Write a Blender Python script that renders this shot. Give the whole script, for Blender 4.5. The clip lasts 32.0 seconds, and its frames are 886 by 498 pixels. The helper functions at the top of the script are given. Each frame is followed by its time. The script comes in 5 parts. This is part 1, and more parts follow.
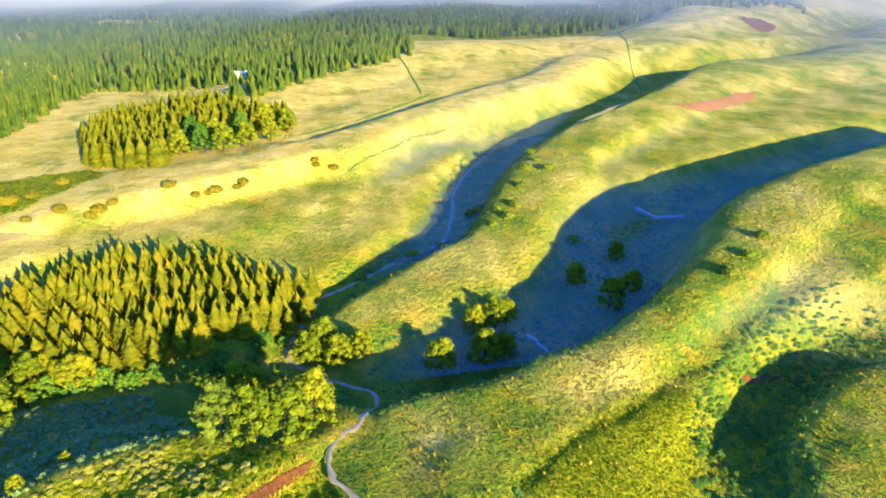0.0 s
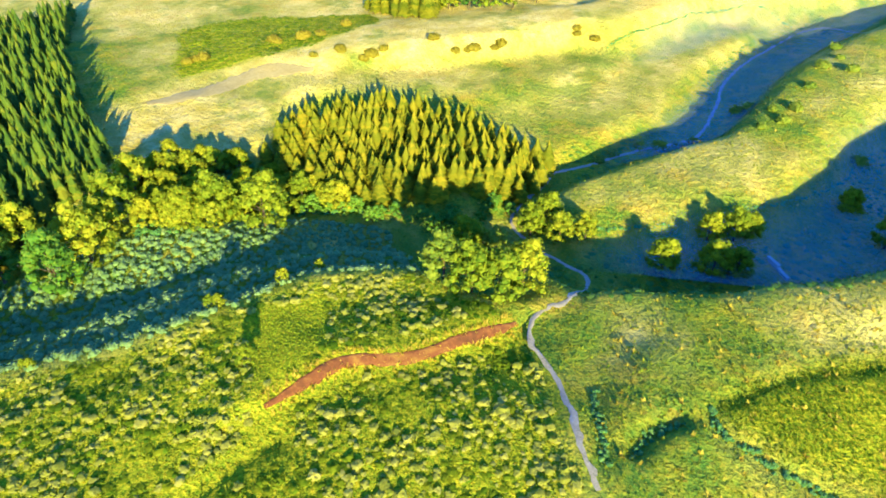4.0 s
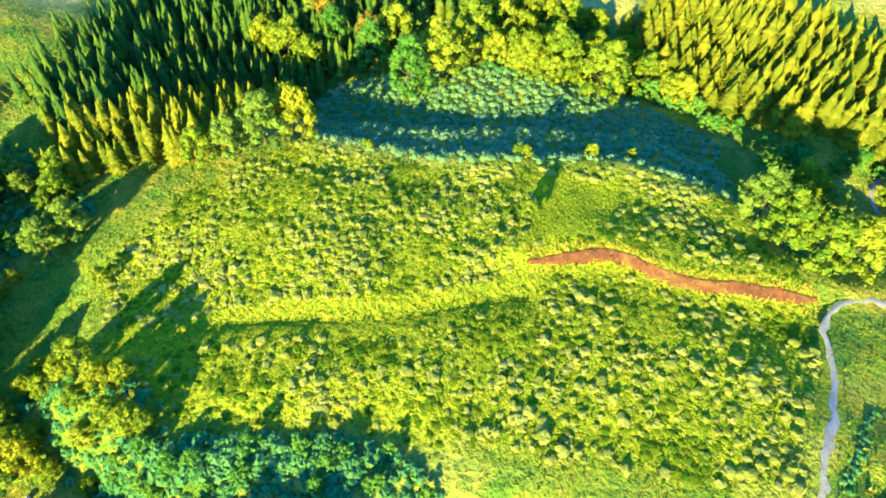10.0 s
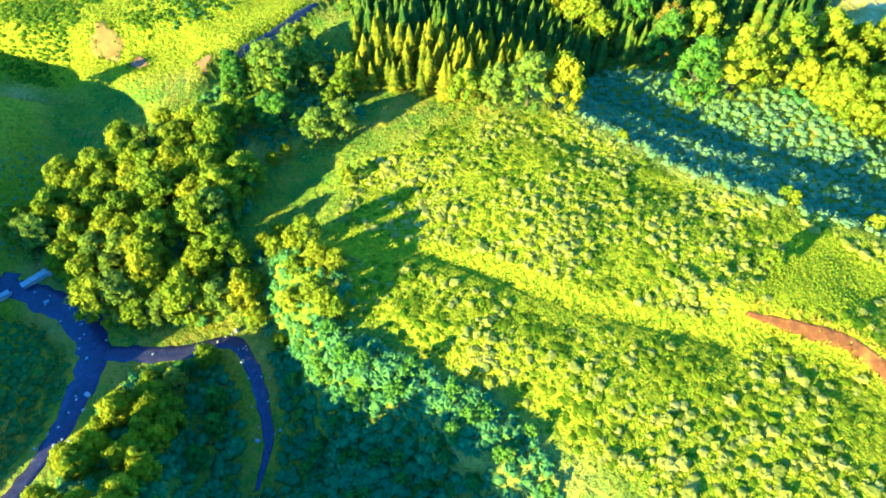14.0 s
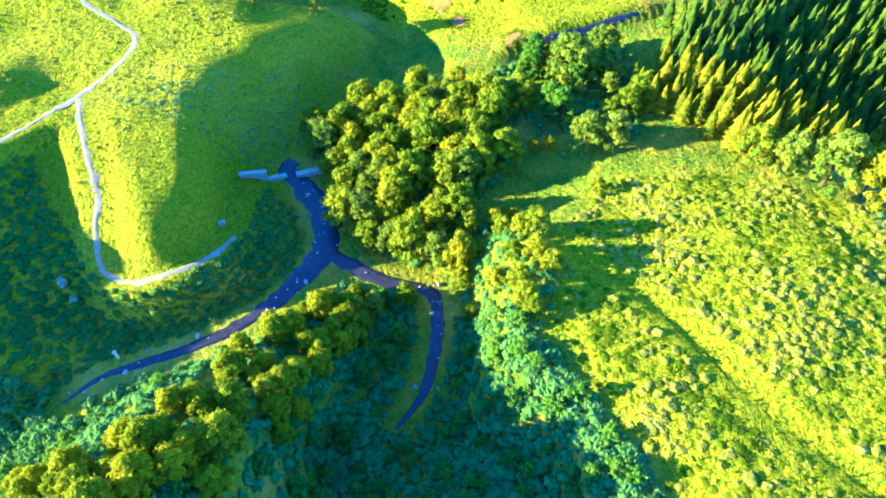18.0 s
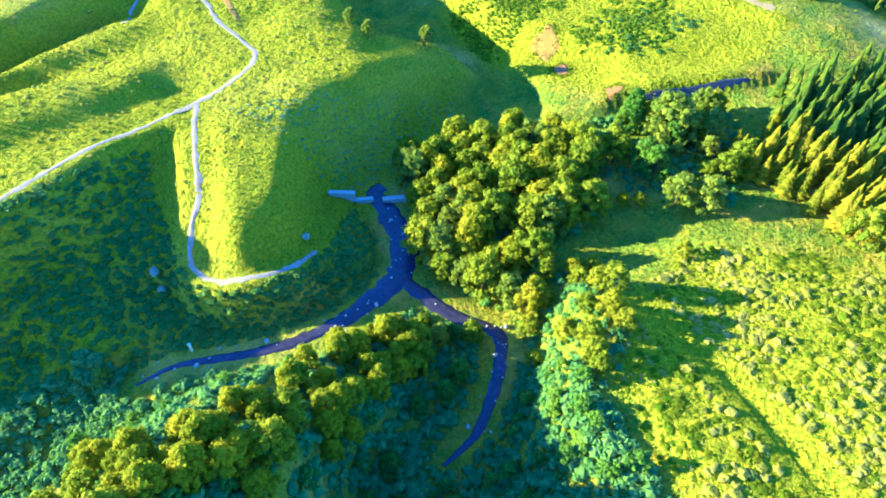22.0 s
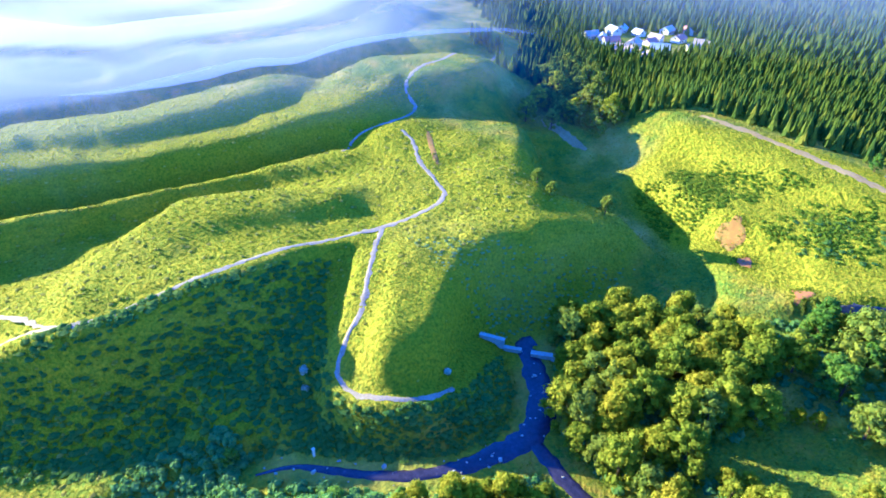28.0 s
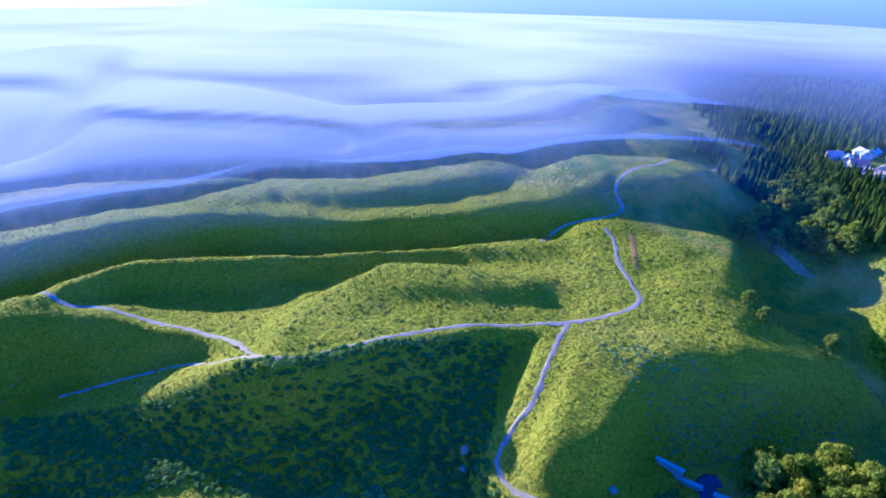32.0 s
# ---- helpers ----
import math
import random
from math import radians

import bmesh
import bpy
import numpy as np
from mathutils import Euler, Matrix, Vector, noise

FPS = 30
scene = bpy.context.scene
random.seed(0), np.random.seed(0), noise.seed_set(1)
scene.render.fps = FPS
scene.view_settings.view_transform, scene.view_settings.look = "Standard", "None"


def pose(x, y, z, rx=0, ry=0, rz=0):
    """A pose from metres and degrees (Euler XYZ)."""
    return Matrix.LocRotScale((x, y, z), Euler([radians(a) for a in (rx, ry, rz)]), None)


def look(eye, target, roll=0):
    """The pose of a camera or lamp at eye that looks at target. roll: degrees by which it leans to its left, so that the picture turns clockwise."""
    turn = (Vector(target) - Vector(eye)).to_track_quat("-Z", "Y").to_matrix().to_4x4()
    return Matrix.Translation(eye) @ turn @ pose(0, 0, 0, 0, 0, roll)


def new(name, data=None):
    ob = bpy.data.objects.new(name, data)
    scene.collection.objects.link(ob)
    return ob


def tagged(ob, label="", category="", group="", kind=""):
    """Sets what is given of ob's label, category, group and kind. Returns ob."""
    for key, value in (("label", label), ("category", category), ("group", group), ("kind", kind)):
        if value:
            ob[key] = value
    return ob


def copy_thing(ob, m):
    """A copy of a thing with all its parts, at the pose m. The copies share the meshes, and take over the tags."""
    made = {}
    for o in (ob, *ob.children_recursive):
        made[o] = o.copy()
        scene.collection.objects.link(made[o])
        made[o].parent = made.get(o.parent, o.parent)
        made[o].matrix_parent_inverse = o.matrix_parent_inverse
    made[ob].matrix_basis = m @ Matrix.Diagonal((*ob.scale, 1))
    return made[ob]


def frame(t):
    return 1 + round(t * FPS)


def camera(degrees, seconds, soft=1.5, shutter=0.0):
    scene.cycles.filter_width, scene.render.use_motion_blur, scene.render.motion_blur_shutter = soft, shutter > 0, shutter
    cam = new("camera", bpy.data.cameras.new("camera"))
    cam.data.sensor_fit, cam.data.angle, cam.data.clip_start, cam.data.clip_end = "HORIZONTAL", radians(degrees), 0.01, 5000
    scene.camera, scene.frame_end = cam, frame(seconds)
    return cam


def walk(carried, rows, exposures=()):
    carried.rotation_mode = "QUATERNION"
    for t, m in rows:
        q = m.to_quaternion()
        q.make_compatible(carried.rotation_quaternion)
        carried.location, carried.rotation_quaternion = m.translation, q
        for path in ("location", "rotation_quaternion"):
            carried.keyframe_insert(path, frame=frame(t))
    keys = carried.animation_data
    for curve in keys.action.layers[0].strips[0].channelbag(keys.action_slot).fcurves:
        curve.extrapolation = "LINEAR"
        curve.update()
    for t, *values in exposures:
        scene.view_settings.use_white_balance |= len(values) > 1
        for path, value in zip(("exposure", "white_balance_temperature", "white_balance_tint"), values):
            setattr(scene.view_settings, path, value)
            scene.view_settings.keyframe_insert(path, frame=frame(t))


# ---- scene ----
cam = camera(71.4, 32.0, soft=1.7)
PATH = [
    (0.0, pose(0, 0, 110, 65.68, -1.00, -6.79)),
    (0.5, pose(0, 0, 110, 63.83, -0.93, -5.11)),
    (1.0, pose(0, 0, 110, 61.94, -0.84, -2.89)),
    (1.5, pose(0, 0, 110, 60.28, -0.56, -0.20)),
    (2.0, pose(0, 0, 110, 58.95, -0.54, 3.41)),
    (2.5, pose(0, 0, 110, 57.60, -0.58, 7.27)),
    (3.0, pose(0, 0, 110, 56.25, -0.44, 10.85)),
    (3.5, pose(0, 0, 110, 54.84, -0.43, 14.14)),
    (5.5, pose(0, 0, 110, 52.23, -0.32, 25.57)),
    (6.0, pose(0, 0, 110, 51.53, -0.27, 28.56)),
    (6.5, pose(0, 0, 110, 50.59, -0.25, 31.86)),
    (7.0, pose(0, 0, 110, 49.56, -0.20, 34.80)),
    (7.5, pose(0, 0, 110, 48.43, -0.11, 37.51)),
    (8.0, pose(0, 0, 110, 47.27, -0.03, 40.02)),
    (8.5, pose(0, 0, 110, 46.08, 0.02, 42.59)),
    (9.0, pose(0, 0, 110, 44.83, -0.08, 45.60)),
    (9.5, pose(0, 0, 110, 43.65, -0.10, 48.88)),
    (10.0, pose(0, 0, 110, 42.46, -0.08, 52.35)),
    (10.5, pose(0, 0, 110, 41.26, 0.04, 55.62)),
    (11.0, pose(0, 0, 110, 40.61, 0.18, 58.96)),
    (11.5, pose(0, 0, 110, 40.36, 0.24, 62.38)),
    (12.0, pose(0, 0, 110, 40.16, 0.34, 65.76)),
    (12.5, pose(0, 0, 110, 40.22, 0.46, 69.31)),
    (13.0, pose(0, 0, 110, 40.26, 0.39, 73.16)),
    (13.5, pose(0, 0, 110, 40.30, 0.42, 77.04)),
    (14.0, pose(0, 0, 110, 40.33, 0.43, 81.05)),
    (14.5, pose(0, 0, 110, 40.38, 0.45, 85.68)),
    (16.5, pose(0, 0, 110, 40.49, 0.39, 103.88)),
    (17.0, pose(0, 0, 110, 40.49, 0.46, 107.98)),
    (17.5, pose(0, 0, 110, 40.52, 0.43, 110.66)),
    (18.0, pose(0, 0, 110, 40.57, 0.36, 111.92)),
    (18.5, pose(0, 0, 110, 40.61, 0.28, 113.10)),
    (19.0, pose(0, 0, 110, 40.76, 0.22, 114.52)),
    (19.5, pose(0, 0, 110, 40.90, 0.17, 116.05)),
    (20.0, pose(0, 0, 110, 41.12, 0.21, 117.27)),
    (20.5, pose(0, 0, 110, 41.55, 0.18, 118.72)),
    (21.0, pose(0, 0, 110, 42.18, 0.18, 119.88)),
    (21.5, pose(0, 0, 110, 43.06, 0.20, 121.07)),
    (22.0, pose(0, 0, 110, 44.10, 0.16, 122.45)),
    (22.5, pose(0, 0, 110, 45.25, 0.11, 123.82)),
    (23.0, pose(0, 0, 110, 46.34, -0.04, 125.22)),
    (23.5, pose(0, 0, 110, 47.49, -0.11, 126.91)),
    (24.0, pose(0, 0, 110, 48.64, -0.16, 128.73)),
    (24.5, pose(0, 0, 110, 49.77, -0.20, 130.16)),
    (25.0, pose(0, 0, 110, 50.94, -0.26, 131.13)),
    (25.5, pose(0, 0, 110, 52.10, -0.34, 132.22)),
    (27.5, pose(0, 0, 110, 56.76, -0.76, 139.19)),
    (28.0, pose(0, 0, 110, 57.87, -0.84, 141.35)),
    (28.5, pose(0, 0, 110, 58.94, -0.81, 142.69)),
    (29.0, pose(0, 0, 110, 59.97, -0.84, 143.79)),
    (29.5, pose(0, 0, 110, 60.99, -0.90, 145.92)),
    (30.0, pose(0, 0, 110, 61.94, -0.88, 149.47)),
    (30.5, pose(0, 0, 110, 62.88, -1.20, 153.56)),
    (31.0, pose(0, 0, 110, 63.81, -1.32, 155.92)),
    (31.5, pose(0, 0, 110, 64.78, -1.47, 158.72)),
    (32.0, pose(0, 0, 110, 65.75, -1.35, 161.38)),
]
EXPOSURE = [(0.0, 1.70, 5600, 20), (3.0, 1.82, 5350, 14), (6.0, 1.94, 5150, 6), (13.0, 2.42, 4950, -3), (19.0, 2.70, 4800, 2), (24.0, 2.42, 4600, 18), (28.0, 2.18, 4450, 34), (30.0, 1.70, 4300, 44), (32.0, 1.24, 4050, 50)]
walk(cam, PATH, EXPOSURE)

# ---- sky and sun ----
SUN_AZ, SUN_EL = 208.0, 15.4      # degrees, turning left from +y; above the horizon
world = bpy.data.worlds.new("sky")
scene.world = world
world.use_nodes = True
wn, wl = world.node_tree.nodes, world.node_tree.links
sky = wn.new("ShaderNodeTexSky")
sky.sky_type, sky.sun_disc = "NISHITA", False
sky.sun_elevation, sky.sun_rotation = radians(SUN_EL), radians(-SUN_AZ)
sky.air_density, sky.dust_density, sky.ozone_density = 1.0, 0.2, 9.0
wn["Background"].inputs["Strength"].default_value = 0.135
wl.new(sky.outputs["Color"], wn["Background"].inputs["Color"])

sun = new("sun", bpy.data.lights.new("sun", "SUN"))
sun.data.energy, sun.data.angle, sun.data.color = 4.75, radians(0.5), (1.0, 0.82, 0.13)
to_sun = Vector((-math.sin(radians(SUN_AZ)) * math.cos(radians(SUN_EL)), math.cos(radians(SUN_AZ)) * math.cos(radians(SUN_EL)), math.sin(radians(SUN_EL))))
sun.matrix_world = look((0, 0, 300), Vector((0, 0, 300)) - to_sun)


# ---- materials ----
def nodes_of(name, rough=0.8):
    m = bpy.data.materials.new(name)
    m.use_nodes = True
    n, l = m.node_tree.nodes, m.node_tree.links
    b = n["Principled BSDF"]
    b.inputs["Roughness"].default_value = rough
    return m, n, l, b


def ramp(n, l, source, stops):
    r = n.new("ShaderNodeValToRGB")
    while len(r.color_ramp.elements) < len(stops):
        r.color_ramp.elements.new(0.5)
    for e, (at, c) in zip(r.color_ramp.elements, stops):
        e.position, e.color = at, (*c, 1)
    l.new(source, r.inputs["Fac"])
    return r.outputs["Color"]


def grain(n, l, scale, detail=4.0, rough=0.6, coords=None):
    t = n.new("ShaderNodeTexNoise")
    t.inputs["Scale"].default_value, t.inputs["Detail"].default_value, t.inputs["Roughness"].default_value = scale, detail, rough
    if coords is not None:
        l.new(coords, t.inputs["Vector"])
    return t.outputs["Fac"]


def blend(n, l, fac, a, b, how="MIX"):
    m = n.new("ShaderNodeMix")
    m.data_type, m.blend_type = "RGBA", how
    for socket, value in ((m.inputs["Factor"], fac), (m.inputs["A"], a), (m.inputs["B"], b)):
        if isinstance(value, (int, float)):
            socket.default_value = value
        elif isinstance(value, tuple):
            socket.default_value = (*value, 1)
        else:
            l.new(value, socket)
    return m.outputs["Result"]


def bumped(n, l, b, source, strength, distance):
    k = n.new("ShaderNodeBump")
    k.inputs["Strength"].default_value, k.inputs["Distance"].default_value = strength, distance
    l.new(source, k.inputs["Height"])
    l.new(k.outputs["Normal"], b.inputs["Normal"])


def leaf_material(name, dark, mid, light, random_from="Object"):
    """Foliage: colour varies from plant to plant and from tuft to tuft; a little light passes through."""
    m, n, l, b = nodes_of(name, 0.6)
    info = n.new("ShaderNodeObjectInfo")
    geo = n.new("ShaderNodeNewGeometry")
    pick = n.new("ShaderNodeMath")
    pick.operation = "MULTIPLY_ADD"
    l.new(geo.outputs["Random Per Island"], pick.inputs[0])
    pick.inputs[1].default_value = 0.45
    half = n.new("ShaderNodeMath")
    half.operation = "MULTIPLY"
    half.inputs[1].default_value = 0.3
    tone = n.new("ShaderNodeAttribute")
    tone.attribute_name = "tone"
    l.new(info.outputs["Random"] if random_from == "Object" else tone.outputs["Fac"], half.inputs[0])
    l.new(half.outputs[0], pick.inputs[2])
    col = ramp(n, l, pick.outputs[0], [(0.0, dark), (0.5, mid), (1.0, light)])
    l.new(col, b.inputs["Base Color"])
    b.inputs["Specular IOR Level"].default_value = 0.04
    tr = n.new("ShaderNodeBsdfTranslucent")
    l.new(col, tr.inputs["Color"])
    mix = n.new("ShaderNodeMixShader")
    mix.inputs["Fac"].default_value = 0.45
    l.new(b.outputs["BSDF"], mix.inputs[1])
    l.new(tr.outputs["BSDF"], mix.inputs[2])
    l.new(mix.outputs["Shader"], n["Material Output"].inputs["Surface"])
    return m


def grass_material():
    m, n, l, b = nodes_of("hill_grass", 0.7)
    geo = n.new("ShaderNodeNewGeometry")
    pos = geo.outputs["Position"]
    dry = n.new("ShaderNodeAttribute")
    dry.attribute_name = "dry"
    fine, mid, wide = grain(n, l, 1.1, 5.0, 0.7, pos), grain(n, l, 0.09, 6.0, 0.68, pos), grain(n, l, 0.022, 3.0, 0.5, pos)
    green = ramp(n, l, fine, [(0.36, (0.055, 0.140, 0.026)), (0.5, (0.190, 0.265, 0.022)), (0.64, (0.450, 0.365, 0.022))])
    fresh = ramp(n, l, mid, [(0.40, (0.065, 0.180, 0.026)), (0.50, (0.250, 0.285, 0.022)), (0.60, (0.480, 0.350, 0.022))])
    green = blend(n, l, 0.5, green, fresh)
    straw = ramp(n, l, mid, [(0.3, (0.600, 0.420, 0.075)), (0.5, (0.770, 0.570, 0.165)), (0.72, (0.860, 0.710, 0.320))])
    straw = blend(n, l, 0.14, straw, green)
    cover = n.new("ShaderNodeMath")
    cover.operation, cover.use_clamp = "MULTIPLY_ADD", True
    l.new(wide, cover.inputs[0])
    cover.inputs[1].default_value = 2.6
    shift = n.new("ShaderNodeMath")
    shift.operation = "SUBTRACT"
    l.new(dry.outputs["Fac"], shift.inputs[0])
    shift.inputs[1].default_value = 1.3
    l.new(shift.outputs[0], cover.inputs[2])
    turf = blend(n, l, cover.outputs[0], green, straw)
    worn = ramp(n, l, grain(n, l, 0.05, 7.0, 0.74, pos), [(0.54, (0, 0, 0)), (0.64, (0.6, 0.6, 0.6))])
    turf = blend(n, l, worn, turf, blend(n, l, fine, (0.40, 0.23, 0.030), (0.60, 0.42, 0.070)))
    rank = ramp(n, l, grain(n, l, 0.033, 6.0, 0.7, pos), [(0.36, (0.65, 0.65, 0.65)), (0.47, (0, 0, 0))])
    turf = blend(n, l, rank, turf, blend(n, l, fine, (0.05, 0.15, 0.02), (0.20, 0.28, 0.022)))
    meadow = n.new("ShaderNodeAttribute")
    meadow.attribute_name = "meadow"
    sward = ramp(n, l, fine, [(0.34, (0.130, 0.220, 0.006)), (0.5, (0.330, 0.340, 0.007)), (0.66, (0.540, 0.420, 0.010))])
    turf = blend(n, l, meadow.outputs["Fac"], turf, sward)
    l.new(turf, b.inputs["Base Color"])
    b.inputs["Specular IOR Level"].default_value = 0.03
    lumps = n.new("ShaderNodeMath")
    lumps.operation, lumps.inputs[1].default_value = "MULTIPLY_ADD", 2.2
    l.new(grain(n, l, 0.42, 3.0, 0.6, pos), lumps.inputs[0])
    l.new(fine, lumps.inputs[2])
    bumped(n, l, b, lumps.outputs[0], 1.0, 0.9)
    return m


def plain_material(name, stops, scale, rough=0.8, bump=0.05, metal=0.0):
    m, n, l, b = nodes_of(name, rough)
    geo = n.new("ShaderNodeNewGeometry")
    g = grain(n, l, scale, 5.0, 0.65, geo.outputs["Position"])
    w = grain(n, l, scale * 0.13, 3.0, 0.6, geo.outputs["Position"])
    both = n.new("ShaderNodeMath")
    both.operation = "MULTIPLY_ADD"
    both.inputs[1].default_value = 0.6
    half = n.new("ShaderNodeMath")
    half.operation, half.inputs[1].default_value = "MULTIPLY", 0.4
    l.new(w, half.inputs[0])
    l.new(g, both.inputs[0])
    l.new(half.outputs[0], both.inputs[2])
    l.new(ramp(n, l, both.outputs[0], stops), b.inputs["Base Color"])
    b.inputs["Metallic"].default_value = metal
    bumped(n, l, b, g, 0.8, bump)
    return m


GRASS = grass_material()
CEDAR = leaf_material("cedar_needles", (0.100, 0.150, 0.010), (0.310, 0.285, 0.010), (0.680, 0.430, 0.012))
CEDAR_FAR = leaf_material("far_cedar_needles", (0.050, 0.120, 0.028), (0.140, 0.205, 0.024), (0.360, 0.310, 0.020), "Position")
LEAF = leaf_material("green_leaves", (0.105, 0.190, 0.012), (0.315, 0.350, 0.012), (0.650, 0.510, 0.014))
LEAF_YELLOW = leaf_material("yellow_green_leaves", (0.150, 0.230, 0.008), (0.390, 0.375, 0.008), (0.680, 0.520, 0.010))
LEAF_DARK = leaf_material("dark_leaves", (0.053, 0.157, 0.029), (0.134, 0.267, 0.030), (0.318, 0.359, 0.032))
LEAF_PALE = leaf_material("dusty_leaves", (0.120, 0.215, 0.030), (0.300, 0.345, 0.036), (0.520, 0.480, 0.050))
LEAF_ORANGE = leaf_material("turning_leaves", (0.170, 0.160, 0.025), (0.403, 0.252, 0.027), (0.582, 0.320, 0.038))
SCRUB_PALE = leaf_material("pale_scrub", (0.260, 0.290, 0.020), (0.460, 0.430, 0.075), (0.660, 0.580, 0.190), "Position")
SCRUB_GREEN = leaf_material("green_scrub", (0.090, 0.190, 0.005), (0.245, 0.290, 0.006), (0.460, 0.390, 0.008), "Position")
# the next three scrubs have the blue of shade put into their colours
SCRUB_SHADE_PALE = leaf_material("shade_tinted_pale_scrub", (0.170, 0.290, 0.120), (0.290, 0.410, 0.170), (0.430, 0.520, 0.220), "Position")
SCRUB_SHADE_GREEN = leaf_material("shade_tinted_green_scrub", (0.075, 0.195, 0.048), (0.165, 0.285, 0.054), (0.295, 0.370, 0.070), "Position")
SCRUB_SHADE_DARK = leaf_material("shade_tinted_dark_scrub", (0.090, 0.240, 0.090), (0.190, 0.360, 0.110), (0.350, 0.450, 0.120), "Position")
TUFT_GREEN = leaf_material("green_grass_blades", (0.100, 0.200, 0.016), (0.290, 0.315, 0.014), (0.520, 0.430, 0.018), "Position")
TUFT_DRY = leaf_material("straw_grass_blades", (0.360, 0.290, 0.026), (0.600, 0.440, 0.045), (0.740, 0.580, 0.080), "Position")
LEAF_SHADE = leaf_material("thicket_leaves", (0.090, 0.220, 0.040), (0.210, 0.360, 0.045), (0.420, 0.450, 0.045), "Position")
MOWN_GRASS = leaf_material("mown_grass", (0.300, 0.400, 0.008), (0.500, 0.530, 0.010), (0.660, 0.600, 0.012), "Position")
MEADOW_LEAF = leaf_material("meadow_scrub_leaves", (0.090, 0.190, 0.010), (0.200, 0.285, 0.012), (0.370, 0.360, 0.014), "Position")
LEAF_OLIVE = leaf_material("olive_shrub_leaves", (0.180, 0.160, 0.020), (0.340, 0.280, 0.026), (0.500, 0.400, 0.036))
BLOSSOM = leaf_material("white_blossom", (0.35, 0.42, 0.20), (0.75, 0.75, 0.65), (0.85, 0.85, 0.80))
BARK = plain_material("bark", [(0.3, (0.05, 0.035, 0.022)), (0.7, (0.14, 0.10, 0.07))], 3.0, 0.9, 0.04)
TRACK = plain_material("gravel_track", [(0.32, (0.17, 0.15, 0.08)), (0.46, (0.33, 0.27, 0.22)), (0.7, (0.50, 0.41, 0.34))], 1.5, 0.9, 0.05)
STREAM = plain_material("wet_stream_bed", [(0.35, (0.022, 0.018, 0.040)), (0.6, (0.05, 0.042, 0.09)), (0.75, (0.16, 0.14, 0.20))], 0.8, 0.25, 0.06)
SOIL = plain_material("red_soil", [(0.35, (0.070, 0.022, 0.007)), (0.5, (0.150, 0.044, 0.012)), (0.62, (0.220, 0.102, 0.018))], 0.5, 0.9, 0.3)
ORANGE_SOIL = plain_material("orange_soil", [(0.3, (0.26, 0.13, 0.03)), (0.5, (0.36, 0.19, 0.04)), (0.68, (0.30, 0.28, 0.05))], 0.4, 0.9, 0.2)
PINK_SOIL = plain_material("raw_red_soil", [(0.35, (0.30, 0.24, 0.05)), (0.45, (0.34, 0.13, 0.05)), (0.6, (0.42, 0.17, 0.07))], 0.35, 0.9, 0.2)
PALE_SOIL = plain_material("pale_bare_soil", [(0.3, (0.26, 0.19, 0.07)), (0.7, (0.44, 0.34, 0.16))], 0.6, 0.9, 0.1)
LANE_EARTH = plain_material("earth_lane", [(0.3, (0.30, 0.19, 0.07)), (0.7, (0.52, 0.37, 0.17))], 0.9, 0.9, 0.06)
CONCRETE = plain_material("weathered_concrete", [(0.3, (0.32, 0.31, 0.30)), (0.7, (0.58, 0.56, 0.53))], 1.2, 0.85, 0.02)
ROCK = plain_material("pale_stream_rock", [(0.3, (0.25, 0.24, 0.24)), (0.7, (0.52, 0.51, 0.50))], 2.0, 0.8, 0.05)
DARK_STONE = plain_material("dark_stone", [(0.3, (0.03, 0.035, 0.05)), (0.7, (0.10, 0.10, 0.12))], 1.5, 0.8, 0.1)
WHITE_WALL = plain_material("white_painted_wall", [(0.3, (0.70, 0.69, 0.66)), (0.7, (0.82, 0.81, 0.79))], 0.8, 0.7, 0.01)
ROOF_BLUE = plain_material("blue_roof_tiles", [(0.3, (0.09, 0.09, 0.20)), (0.7, (0.17, 0.17, 0.32))], 2.0, 0.5, 0.03)
ROOF_RED = plain_material("red_roof_tiles", [(0.3, (0.48, 0.20, 0.15)), (0.7, (0.62, 0.32, 0.26))], 2.0, 0.6, 0.03)
ROOF_PINK = plain_material("faded_pink_roof_tiles", [(0.3, (0.55, 0.40, 0.36)), (0.7, (0.70, 0.55, 0.50))], 2.0, 0.6, 0.03)
ROOF_WHITE = plain_material("pale_metal_roof", [(0.3, (0.60, 0.62, 0.66)), (0.7, (0.78, 0.79, 0.82))], 0.7, 0.4, 0.01)
WOOD = plain_material("weathered_wood", [(0.3, (0.16, 0.10, 0.06)), (0.7, (0.32, 0.22, 0.14))], 3.0, 0.8, 0.01)
GLASS = plain_material("dark_window_glass", [(0.3, (0.02, 0.025, 0.03)), (0.7, (0.05, 0.06, 0.07))], 0.5, 0.08, 0.0)

